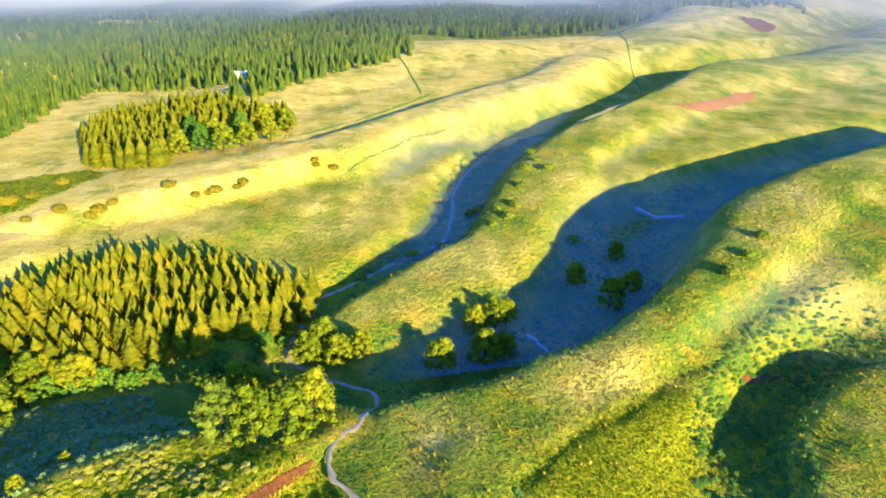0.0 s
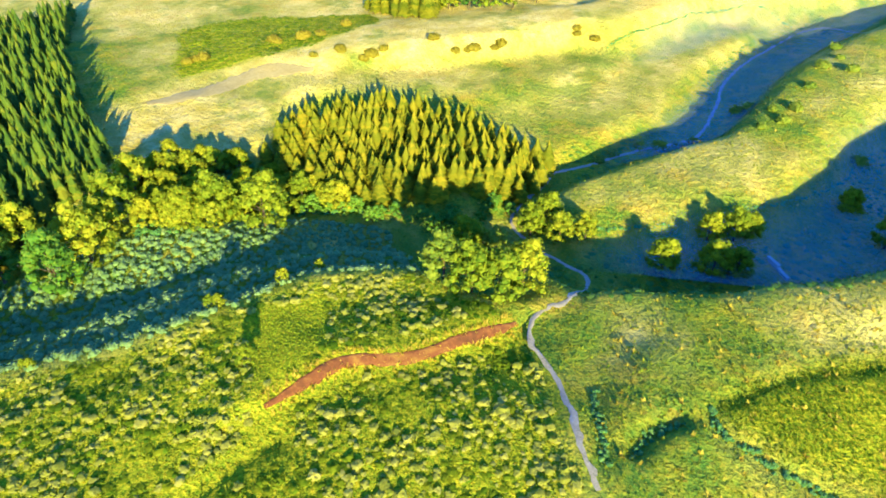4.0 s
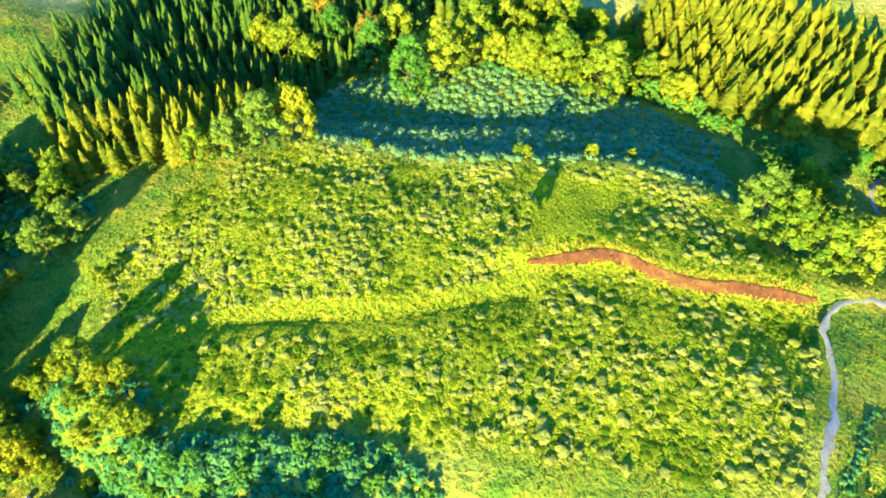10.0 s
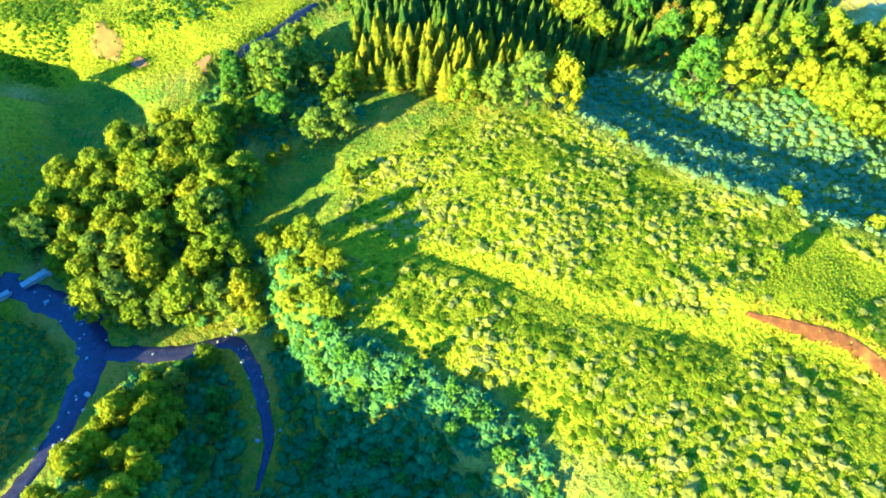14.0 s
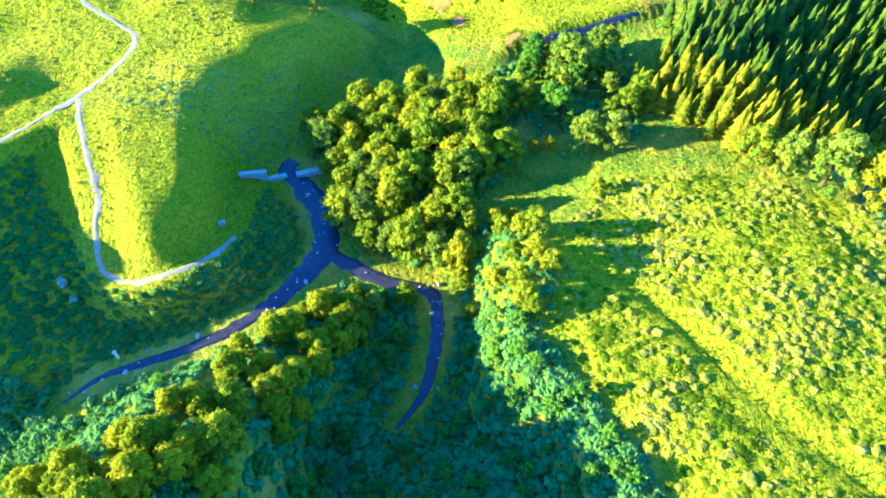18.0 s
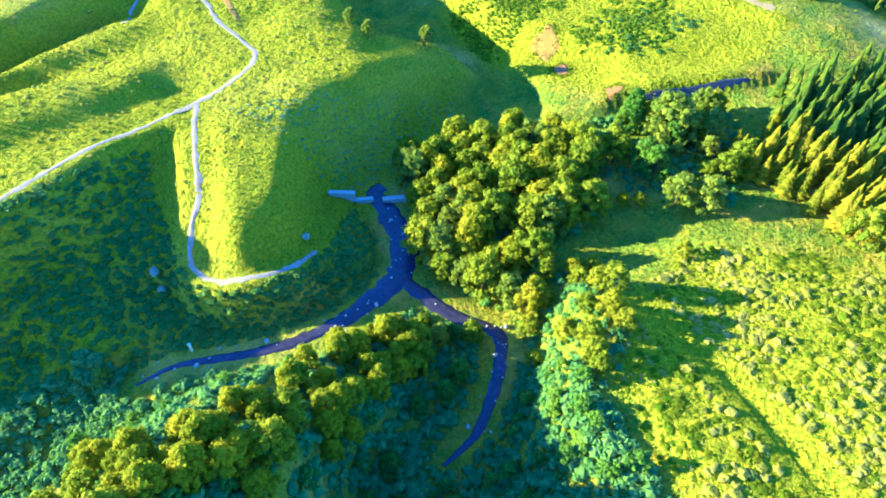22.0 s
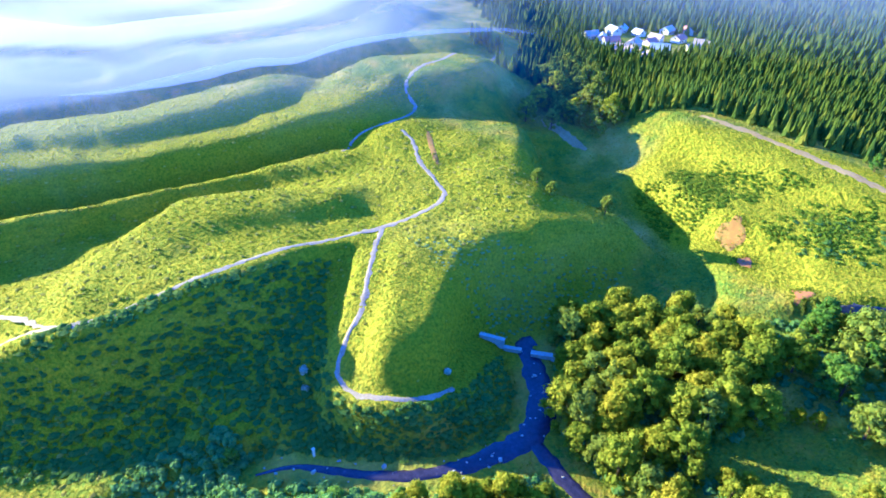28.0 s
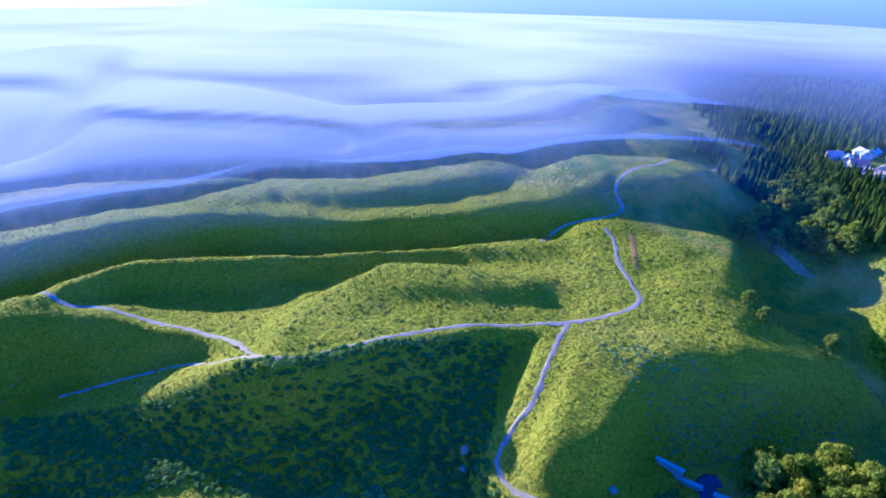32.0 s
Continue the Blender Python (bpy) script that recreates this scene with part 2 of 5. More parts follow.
# ---- landforms: ridge, valley and terrace lines (how dry the grass is, then x, y, height) ----
LANDFORMS = {
    "spur_toe": (0, [(-51, -122, -19), (-47, -108, -21), (-53, -94, -21.5)]),
    "spur_left": (0, [(-82, -156, -3), (-70, -143, -7.5), (-58, -130, -12.5)]),
    "valley_i": (0, [(527, 824, 2), (716, 958, -2), (1156, 1332, 4)]),
    "valley_h": (0, [(256, 590, -7), (320, 682, -8), (399, 752, -8), (499, 816, -6)]),
    "spur_c_front": (0.2, [(158, 358, -2), (281, 441, 2), (383, 485, 5), (494, 544, 8)]),
    "ridge_7": (0, [(-272, -681, -22), (-373, -654, -26)]),
    "ridge_6": (0, [(99, -787, -12), (-99, -760, -22), (-234, -714, -32)]),
    "slope_w3": (0, [(74, -179, -27), (29, -161, -27), (-17, -136, -27)]),
    "hill_brow": (0.08, [(-118, -144, 2), (-128, -137, 3.2), (-150, -133, 4)]),
    "spur_flat2": (0.08, [(-100, -145, 2), (-84, -124, 1), (-71, -111, -0.5), (-65, -103, -4)]),
    "hollow_1": (0, [(77, -234, -6), (42, -238, -10), (4, -227, -10), (-26, -234, -9)]),
    "hill_w_foot": (0, [(-187, -88, -16.1), (-197, -91, -11.7), (-196, -69, -10), (-194, -52, -8), (-203, -44, -6), (-227, -17, -5)]),
    "hollow": (0, [(-223, -196, -4), (-211, -174, -11.1), (-208, -155, -12.8)]),
    "slope_w2": (0, [(12, -160, -20), (-6, -151, -19), (-21, -129, -20)]),
    "slope_w": (0, [(-28, -147, -14), (-33, -122, -18), (-37, -108, -19.9)]),
    "spur_foot": (0, [(-117, -106, -17.7), (-102, -107, -17.7), (-89, -98, -15.5), (-79, -84, -19.4)]),
    "plateau_edge": (0.15, [(420, 365, 26), (267, 284, 23), (227, 264, 21), (185, 236, 19), (143, 198, 16), (124, 183, 12), (83, 159, 6), (58, 153, 1), (50, 143, 0), (37, 139, -0.5), (15, 140, -3), (-3, 137, -5)]),
    "plateau": (0.12, [(300, 260, 20), (210, 215, 16), (165, 182, 10), (117, 159, 1.5), (86, 135, 0), (32, 114, -1)]),
    "gully": (0, [(92, 106, -6), (100, 123, -9), (115, 138, -9), (137, 155, -8), (164, 165, -5)]),
    "plateau_low": (0.12, [(109, 110, 0), (131, 124, 1), (148, 131, 2), (108, 96, 1)]),
    "valley_b": (0, [(620, 500, 0), (470, 430, -5), (338, 372, -9), (222, 334, -12), (159, 305, -14), (122, 270, -16), (97, 218, -18), (82, 195, -19), (59, 176, -20), (39, 176, -21), (6, 162, -18)]),
    "spur_c": (0.25, [(-13, 209, -12), (24, 235, -7), (56, 262, -4), (86, 320, 1), (125, 374, 5), (181, 443, 9), (353, 638, 18), (445, 694, 22), (555, 730, 25), (719, 820, 30)]),
    "valley_c": (0, [(-32, 189, -22), (-34, 197, -21), (-26, 217, -20), (-10, 247, -19), (11, 267, -18), (35, 287, -17), (46, 323, -16), (54, 364, -15), (79, 419, -13), (119, 470, -10), (201, 532, -6), (328, 658, 0)]),
    "field_e": (0.3, [(-25, 259, -14), (-2, 300, -12), (15, 347, -10), (60, 432, -6)]),
    "field_e2": (0.5, [(-128, 288, -8), (-89, 310, -9), (-31, 355, -8)]),
    "ridge_f": (1, [(-177, 300, -2), (-133, 322, 2), (-81, 353, 4), (-19, 398, 8), (68, 496, 14), (164, 596, 16), (341, 916, 22)]),
    "gully_fg": (0.8, [(-45, 450, 0), (-5, 488, 2), (57, 570, 6), (153, 672, 10), (282, 814, 14)]),
    "ridge_g": (1, [(-118, 541, 4), (-50, 659, 12), (80, 880, 24), (191, 850, 24), (310, 876, 22)]),
    "ridge_h": (0.6, [(420, 862, 24), (535, 887, 26), (678, 940, 30), (1037, 1199, 36)]),
    "ridge_i": (0.7, [(469, 969, 36), (620, 1130, 50), (1090, 1539, 70), (1213, 1410, 66)]),
    "flat_far": (0.95, [(-287, 519, -6), (-223, 517, -4), (-261, 783, 0), (-390, 867, 2), (-224, 1093, 10)]),
    "cedar_floor": (0, [(-116, 178, -18), (-85, 204, -15), (-40, 214, -14), (-100, 255, -12), (-141, 248, -12)]),
    "field_edge": (0, [(-144, 57, -4), (-111, 78, -2), (-89, 101, 0), (-74, 122, 0), (-50, 134, -2), (-31, 127, -2), (-15, 127, -4)]),
    "field_scarp": (0, [(-151, 67, -9), (-122, 88, -5.5), (-99, 111, -5), (-80, 132, -6.5), (-52, 145, -9), (-28, 139, -10)]),
    "valley_d": (0, [(-193, 73, -22), (-162, 80, -17), (-132, 101, -10.5), (-112, 133, -10), (-84, 163, -16), (-58, 163, -18), (-30, 179, -21)]),
    "forest_left": (0, [(-246, 98, -14), (-262, 164, -8), (-266, 232, -6), (-371, 180, -5)]),
    "field_n": (1.0, [(-177, 189, -10), (-173, 236, -8), (-153, 268, -6)]),
    "field_mid": (0, [(-94, 47, 0), (-63, 91, 1), (-27, 118, -1)]),
    "field_low": (0, [(-77, 2, -2), (-55, 40, 0), (-34, 40, -1), (-8, 66, -1), (-26, 79, 0), (-1, 78, 0)]),
    "field_w": (0, [(-140, 19, -6), (-114, 44, -1), (-80, 68, 0), (-68, 35, -1), (-35, 56, 0)]),
    "ravine_edge": (0, [(-99, -14, -4), (-79, -8, -5), (-64, 9, -4), (-47, 23, -3)]),
    "stream_w": (0, [(-93, -53, -21.6), (-87, -37, -22.1), (-71, -33, -22.1), (-56, -31, -22.1), (-37, -37, -22.1)]),
    "tree_spur": (0, [(-74, -65, -18), (-56, -64, -10), (-40, -63, -2), (-25, -63, 5)]),
    "stream": (0, [(-115, -94, -21), (-101, -78, -21), (-92, -72, -21), (-74, -75, -21), (-61, -79, -21), (-49, -90, -21), (-39, -102, -20.5)]),
    "stream_up": (0, [(-115, -99, -20.5), (-144, -99, -19.4), (-188, -94, -17.7), (-197, -110, -16.6), (-215, -138, -14.9), (-197, -156, -13.3)]),
    "wood_knoll": (0, [(-120, -60, -15.5), (-145, -60, -13.3), (-148, -39, -12.2), (-117, -32, -13.3)]),
    "wood_w": (0, [(-177, -43, -11.7), (-196, -24, -10), (-163, -13, -10.6), (-158, 3, -9)]),
    "spur_road": (0, [(-102.0, -160.0, 1), (-82.4, -137.6, -0.5), (-71.3, -126.2, -3.5), (-60.0, -116.9, -9.5), (-61.0, -103.4, -11.5), (-69.7, -96.4, -12), (-81.3, -92.5, -13)]),
    "spur_flat": (0.08, [(-115, -140, 2), (-100, -124, 1), (-88, -113, 0), (-76, -107, -1.5)]),
    "ridge_road": (0.08, [(-102, -160, 1), (-114, -158, 2), (-129, -159, 3.5), (-137, -177, 5), (-146, -199, 7), (-152, -215, 9)]),
    "hill_top": (0.08, [(-164, -191, 8), (-193, -189, 7), (-154, -160, 7), (-150, -133, 4), (-163, -126, 1), (-176, -117, -3), (-181, -101, -11)]),
    "road_w": (0.08, [(-102, -160, 1), (-80, -166, 2.0), (-60, -168, 3.0), (-42, -166, 3.8), (-26, -166, 3.4), (-12, -168, 2.5)]),
    "hill_w": (0.08, [(-213, -143, -8), (-227, -129, -3), (-227, -92, -2.5), (-240, -62, -1), (-254, -25, -0.5)]),
    "lane_w": (0.08, [(-277, -141, 8), (-274, -104, 6), (-268, -63, 4), (-269, -19, 2)]),
    "ridge_1": (0.08, [(78, -236, -2), (43, -252, 1), (-14, -247, 0), (-84, -230, 3), (-120, -216, 6)]),
    "ridge_1b": (0.08, [(-3, -166, 2.5), (-19, -182, 2), (-38, -197, 4.5), (-53, -207, 6.5), (-73, -199, 6.5), (-92, -188, 5)]),
    "ridge_2": (0.08, [(101, -291, 0), (56, -294, 5), (20, -287, 8), (-42, -270, 4), (-92, -253, 8), (-133, -249, 14), (-181, -268, 22), (-207, -251, 22)]),
    "ridge_2b": (0.08, [(20, -287, 8), (-16, -321, 8), (-59, -298, 10), (-124, -291, 18)]),
    "ridge_3": (0, [(127, -384, -10), (86, -392, -8), (1, -370, -6)]),
    "ridge_4": (0, [(197, -665, 0), (37, -503, 2), (-21, -452, -4), (-117, -405, -14)]),
    "ridge_5": (0, [(38, -523, 2), (-84, -421, 6), (-166, -402, 8), (-222, -381, 12), (-272, -401, 22), (-278, -368, 12)]),
    "ridge_road2": (0, [(69.3, -207, -28.5), (30, -194, -17), (11, -177, -6.5), (-3, -165, 2.5)]),
    "road_up": (0.05, [(-3, -167, 2.5), (10.5, -191, -4.5), (33.4, -213, -7.2), (53.4, -228, -5.6)]),
    "valley_near": (0, [(-30, -106, -23), (-8, -112, -27), (30, -112, -34)]),
    "slope_low": (0, [(18, -141, -28), (44, -154, -31), (70, -170, -36)]),
    # its eastern end is unseen, added to cast shade over the ravine
    "near_shade_ridge": (0, [(-22, -62, 8), (-8, -60, 12), (15, -47, 14), (42, -28, 14)]),
    "ravine_east": (0, [(-44, -6, -16), (-24, 8, -17), (0, 34, -16)]),
    "east_slope": (0, [(130, -185, -24), (105, -150, -36), (90, -120, -45), (75, -80, -50), (50, -50, -46)]),
    "hollow_1b": (0, [(-35, -226, -8), (-55, -228, -8), (-78, -219, -5), (-98, -206, 0)]),
    "valley_2": (0, [(90, -262, -22), (40, -266, -22), (-15, -255, -20), (-80, -238, -14), (-118, -232, -8)]),
    "valley_3": (0, [(140, -335, -36), (60, -342, -36), (0, -347, -32), (-60, -345, -24), (-130, -325, -8)]),
    "valley_4": (0, [(160, -440, -50), (0, -415, -45), (-90, -370, -35), (-190, -335, -18)]),
    "valley_north": (0, [(-60, 1010, -4), (120, 1090, -2), (330, 1130, 2)]),
    "valley_5": (0, [(150, -600, -60), (-20, -520, -50), (-140, -460, -40), (-260, -430, -25)]),
}


def along(points, x, y):
    """Distance to a line and the line's height at the nearest place."""
    best, h = np.full(x.shape, 1e12), np.zeros(x.shape)
    p = np.array(points, float)
    for a, b in zip(p[:-1], p[1:]):
        d = b[:2] - a[:2]
        s = np.clip(((x - a[0]) * d[0] + (y - a[1]) * d[1]) / (d @ d + 1e-9), 0, 1)
        q = (x - a[0] - s * d[0]) ** 2 + (y - a[1] - s * d[1]) ** 2
        near = q < best
        best, h = np.where(near, q, best), np.where(near, a[2] + s * (b[2] - a[2]), h)
    return best, h


def smooth(a, b, v):
    k = np.clip((v - a) / (b - a), 0, 1)
    return k * k * (3 - 2 * k)


def waves(x, y, length, seed):
    """Soft rolling unevenness, about -1 to 1."""
    r = np.random.RandomState(seed)
    out = np.zeros(x.shape)
    for k in range(7):
        a, ph, f = r.uniform(0, 6.283), r.uniform(0, 6.283), 6.283 / length * r.uniform(0.6, 1.7)
        out += np.sin((x * math.cos(a) + y * math.sin(a)) * f + ph)
    return out / 4


def lowland(x, y):
    """The country away from the named landforms."""
    r = np.hypot(x, y)
    south = smooth(-100, -500, y)
    up = 0.008 * np.clip(r - 1100, 0, None)
    down = -16 - 0.049 * np.clip(r - 420, 0, None)
    west = -14 - 0.02 * np.clip(r - 350, 0, None)
    north = smooth(0, 500, y)
    base = north * (-6 + up) + (1 - north) * west
    return base * (1 - south) + south * down


def terrain(x, y):
    total = np.zeros(x.shape)
    z = np.zeros(x.shape)
    dry = np.zeros(x.shape)
    r = np.hypot(x, y)
    reach = 35 + 0.08 * r
    w = 1 / (reach ** 2) ** 2
    z, dry, total = w * lowland(x, y), w * (0.15 + 0.75 * smooth(240, 420, y)), w.copy()
    for parched, points in LANDFORMS.values():
        q, h = along(points, x, y)
        w = 1 / (q + 16.0 + (0.01 * r) ** 2) ** 2
        z, dry, total = z + w * h, dry + w * parched, total + w
    z, dry = z / total, dry / total
    z = z + 0.5 * waves(x, y, 23, 3) + 0.25 * waves(x, y, 9, 4) + 0.10 * waves(x, y, 5.5, 6) + smooth(350, 1200, r) * (3 + 6 * smooth(-100, 200, y)) * waves(x, y, 260, 5)
    z = z + smooth(-520, -760, y) * smooth(-700, -300, x) * 8 * waves(x * 0.3, y, 190, 8)
    return z, dry


def axis(lo, hi, step, far):
    inner = np.arange(lo, hi + step, step)
    grow = [step]
    while sum(grow) < far:
        grow.append(grow[-1] * 1.045)
    g = np.cumsum(grow)
    return np.concatenate([lo - g[::-1], inner, inner[-1] + g])


GX, GY = axis(-330, 330, 2.2, 4300), axis(-330, 460, 2.2, 4200)
MX, MY = np.meshgrid(GX, GY)
GZ, GDRY = terrain(MX, MY)
for _ in range(2):
    GZ[1:-1, 1:-1] = (GZ[1:-1, 1:-1] * 2 + GZ[:-2, 1:-1] + GZ[2:, 1:-1] + GZ[1:-1, :-2] + GZ[1:-1, 2:]) / 6


def ground_at(x, y):
    """Height of the ground sheet."""
    x, y = np.atleast_1d(np.asarray(x, float)), np.atleast_1d(np.asarray(y, float))
    i, j = np.clip(np.searchsorted(GX, x) - 1, 0, len(GX) - 2), np.clip(np.searchsorted(GY, y) - 1, 0, len(GY) - 2)
    u, v = (x - GX[i]) / (GX[i + 1] - GX[i]), (y - GY[j]) / (GY[j + 1] - GY[j])
    return (GZ[j, i] * (1 - u) + GZ[j, i + 1] * u) * (1 - v) + (GZ[j + 1, i] * (1 - u) + GZ[j + 1, i + 1] * u) * v


TRACK_NORTH = [(9.5, 76.5), (4.5, 86.3), (1.1, 96.6), (-5.7, 109.9), (-11.8, 117.1), (-12.4, 126.1), (-9.9, 133.2), (-4.3, 139.1), (-0.1, 164.7), (-7.6, 171.3), (-16.2, 178.8), (-22.7, 185.4), (-29.6, 192.1), (-32.9, 199.5), (-30.5, 210.0), (-25.4, 224.4), (-21.8, 237.7)]
TRACK_VALLEY = [(-21.8, 237.7), (-10.0, 247.2), (11.1, 267.1), (35.2, 286.7), (45.9, 323.7), (53.4, 364.3), (75.8, 413.7), (117.3, 471.1), (175.1, 463.6), (321.5, 644.6)]
ROAD_RIDGE = [(99.5, -269.1), (69.7, -236.8), (53.4, -227.2), (33.4, -212.0), (10.4, -190.2), (-3.2, -165.6), (-32.4, -163.0), (-67.3, -164.5), (-100.1, -158.7), (-116.2, -157.2), (-129.7, -159.4), (-134.7, -169.2), (-138.5, -185.1), (-147.5, -203.2), (-149.8, -214.0)]
ROAD_SIDE = [(-3.2, -165.6), (11.0, -178.0), (30.2, -196.0), (67.8, -206.5)]
TRACK_SPUR = [(-100.9, -158.1), (-86.1, -142.7), (-74.1, -128.9), (-65.9, -124.0), (-59.1, -118.3), (-56.7, -112.3), (-58.4, -105.2), (-64.7, -98.4), (-73.3, -94.7), (-82.5, -94.9)]
PATH_BACK = [(-119.3, -215.2), (-133.8, -230.3), (-151.1, -225.6), (-168.9, -230.0), (-171.1, -239.9), (-177.1, -247.2), (-191.4, -253.0), (-217.6, -262.1), (-306.3, -313.8)]
LANE_WEST = [(-278.0, -145.4), (-278.8, -116.9), (-276.3, -87.7), (-269.2, -47.6), (-269.8, -30.7), (-267.3, -17.0)]
STREAM_MAIN = [(-119.7, -100.0), (-115.4, -100.0), (-110.5, -90.8), (-100.8, -78.1), (-91.1, -73.4), (-81.8, -74.1), (-69.6, -76.8), (-56.9, -83.5), (-44.7, -94.8), (-36.0, -103.5), (-28.0, -108.0)]
STREAM_SIDE = [(-90.3, -70.2), (-87.6, -54.6), (-89.2, -40.3), (-80.3, -34.7), (-70.7, -31.9), (-61.2, -30.5), (-51.1, -32.8)]
RED_BANK = [(-63.7, 74.5), (-58.1, 84.1), (-52.1, 92.7), (-40.6, 97.6), (-29.7, 107.7), (-20.8, 116.7), (-16.5, 123.0)]
STRIP_BANK = [(-105.6, -14.5), (-92.8, 13.3), (-79.9, 29.7), (-71.5, 41.8), (-57.8, 68.8)]
TERRACE = [(-193.0, -44.5), (-207.1, -28.2), (-222.2, -12.7)]
DITCH_EAST = [(32.5, 106.2), (33.4, 100.7), (41.3, 96.4), (56.4, 90.9)]
PLATEAU_LUSH = [(32.3, 108.4), (54.1, 126.3), (82.9, 140.9), (94.0, 133.6), (77.7, 104.6), (64.7, 94.8), (48.1, 96.8), (35.3, 102.7)]
DITCH_SOIL = [(72.1, 101.7), (73.0, 97.5), (68.3, 94.2), (63.5, 93.3)]
DITCH_TRACK = [(5.9, 105.7), (7.3, 96.4), (9.3, 89.0), (10.3, 83.9)]
PLATEAU_LINE = [(36.5, 109.5), (51.6, 122.0), (69.8, 130.0), (90.3, 144.4), (110.1, 149.4)]
DITCH_NEAR = [(15.9, 89.5), (20.1, 97.1), (26.2, 101.4)]
HEDGE_A = [(-13.4, 194.9), (0.4, 191.8), (24.1, 201.3)]
HEDGE_B = [(48.5, 214.1), (68.7, 230.1), (90.8, 255.1), (98.6, 271.9)]
HEDGE_F = [(-45.1, 448.9), (-4.5, 487.7), (56.8, 566.8)]
HEDGE_G = [(39.0, 763.7), (46.6, 679.1), (49.8, 575.4)]
HEDGE_H = [(405.8, 1003.3), (341.5, 796.8), (296.2, 651.0)]
WEIR_LEFT = [(-105.0, -109.5), (-109.0, -102.5), (-112.4, -98.2)]
WEIR_RIGHT = [(-114.0, -95.5), (-117.7, -90.9), (-120.1, -84.8)]
WALL_NORTH = [(58.3, 197.8), (61.3, 193.1), (63.7, 187.8)]
WEIR_NORTH = [(152.5, 318.8), (157.5, 303.2), (174.1, 303.4)]
POST = [(-42.0, -102.8)]
WHITE_BUSHES = [(-52.9, -127.1), (-51.0, -123.4), (-83.3, -99.7)]
SOIL_PATCH = [(-202.1, -75.6), (-192.6, -51.8)]
SOIL_SCAR = [(-208.0, -94.4), (-212.3, -87.5), (-224.5, -86.6)]
SOIL_NORTH = [(253.8, 493.2), (275.4, 495.2), (324.9, 527.7), (370.9, 562.9)]
SOIL_GULLY = [(112.3, 145.2), (121.5, 148.6), (129.9, 150.5)]
BROWN_FIELD = [(675.1, 1089.2), (708.9, 1101.0), (726.2, 1084.9)]
BARE_STRIP = [(-216.0, 224.1), (-198.9, 243.3), (-182.5, 270.7), (-157.8, 283.5)]
GREEN_BAND = [(-271.1, 325.0), (-235.3, 361.1), (-169.9, 384.8), (-151.0, 362.1), (-168.6, 313.3), (-184.6, 290.5), (-220.8, 252.7)]
BAND_SHRUBS = [(-225.3, 276.4), (-223.2, 279.8), (-197.0, 309.8), (-183.0, 320.2), (-173.7, 324.2), (-170.1, 350.8), (-192.8, 307.7), (-226.8, 272.1)]
HEDGE_E = [(-13.6, 366.9), (8.5, 392.9), (44.4, 440.7), (79.5, 466.2), (97.8, 468.4)]
HOUSES = [(-282.9, -58.4), (-287.7, -48.8), (-292.1, -25.5)]
VILLAGE = [(-451.4, -341.3), (-500.5, -357.5), (-445.9, -304.9), (-468.7, -304.5), (-418.3, -274.2), (-446.3, -280.8), (-502.4, -299.1), (-477.8, -270.2), (-481.7, -352.7), (-531.7, -329.8), (-446.9, -350.0), (-439.5, -322.9), (-497.0, -336.3), (-488.4, -312.5), (-542.5, -318.9), (-499.9, -275.9), (-417.1, -291.7)]
HUTS_NORTH = [(-155.7, 533.2), (-120.3, 671.5)]
LONE_TREES = [(-166.3, -146.6), (-166.5, -139.0), (-177.7, -121.1)]
VALLEY_TREES = [(37.9, 200.9), (46.6, 201.9), (51.6, 205.4), (90.0, 236.5), (116.4, 256.3), (98.4, 216.0), (112.9, 228.2), (-12.8, 186.7), (22.3, 178.8), (39.7, 184.5), (47.3, 186.3), (-23.8, 190.6), (-19.1, 193.5), (-3.9, 187.2)]
CLUMP_TREES = [(-40.9, 136.0), (-31.7, 133.1), (-23.6, 134.1), (-18.5, 143.2), (-41.5, 165.4), (-31.4, 165.1)]
ROUND_TREES = [(-148.8, -15.3), (-151.3, -7.9), (-177.1, -25.8), (-182.2, -16.1), (-153.0, 30.3), (-149.8, 37.9), (-148.4, 48.2), (-148.6, 58.0), (-178.8, -29.1)]
SMALL_TREES = [(-128.9, -7.2), (-144.1, -29.2), (-145.8, -25.1), (-155.1, 108.0), (-94.5, 103.0), (-74.5, 85.2), (-126.4, 70.8), (-148.8, 115.3), (-127.6, 70.2), (-77.5, 128.5), (-83.4, 117.5), (-96.0, 101.2)]
TURNING_TREES = [(-189.5, 112.0), (-215.0, 106.5)]
EDGE_TREES = [(-152.3, 103.7), (-182.7, 118.3), (-198.0, 89.6), (-207.9, 85.6), (-217.3, 81.8), (-178.6, 105.5), (-201.9, 102.9), (-155.7, 128.0), (-160.5, 138.0), (-165.4, 154.6), (-218.4, 103.7), (-136.1, 144.0), (-129.6, 152.5), (-152.4, 116.9), (-112.7, 155.2)]
CEDAR_FOOT = [(-128, 172), (-100, 178), (-76, 177), (-58, 183), (-44, 193), (-33, 207)]
PALE_WOOD = [(-254.1, -235.8), (-339.6, -293.0), (-364.5, -280.0), (-290.5, -213.8), (-252.7, -172.7), (-241.2, -175.0), (-242.5, -198.9), (-237.6, -214.7)]
PALE_TREES = [(-239.5, -216.5), (-259.7, -221.0), (-244.9, -197.1), (-263.0, -201.3), (-273.7, -245.2), (-323.8, -271.0), (-304.4, -237.9), (-225.4, -210.8), (-288.6, -214.3), (-229.5, -196.7), (-258.6, -182.7)]
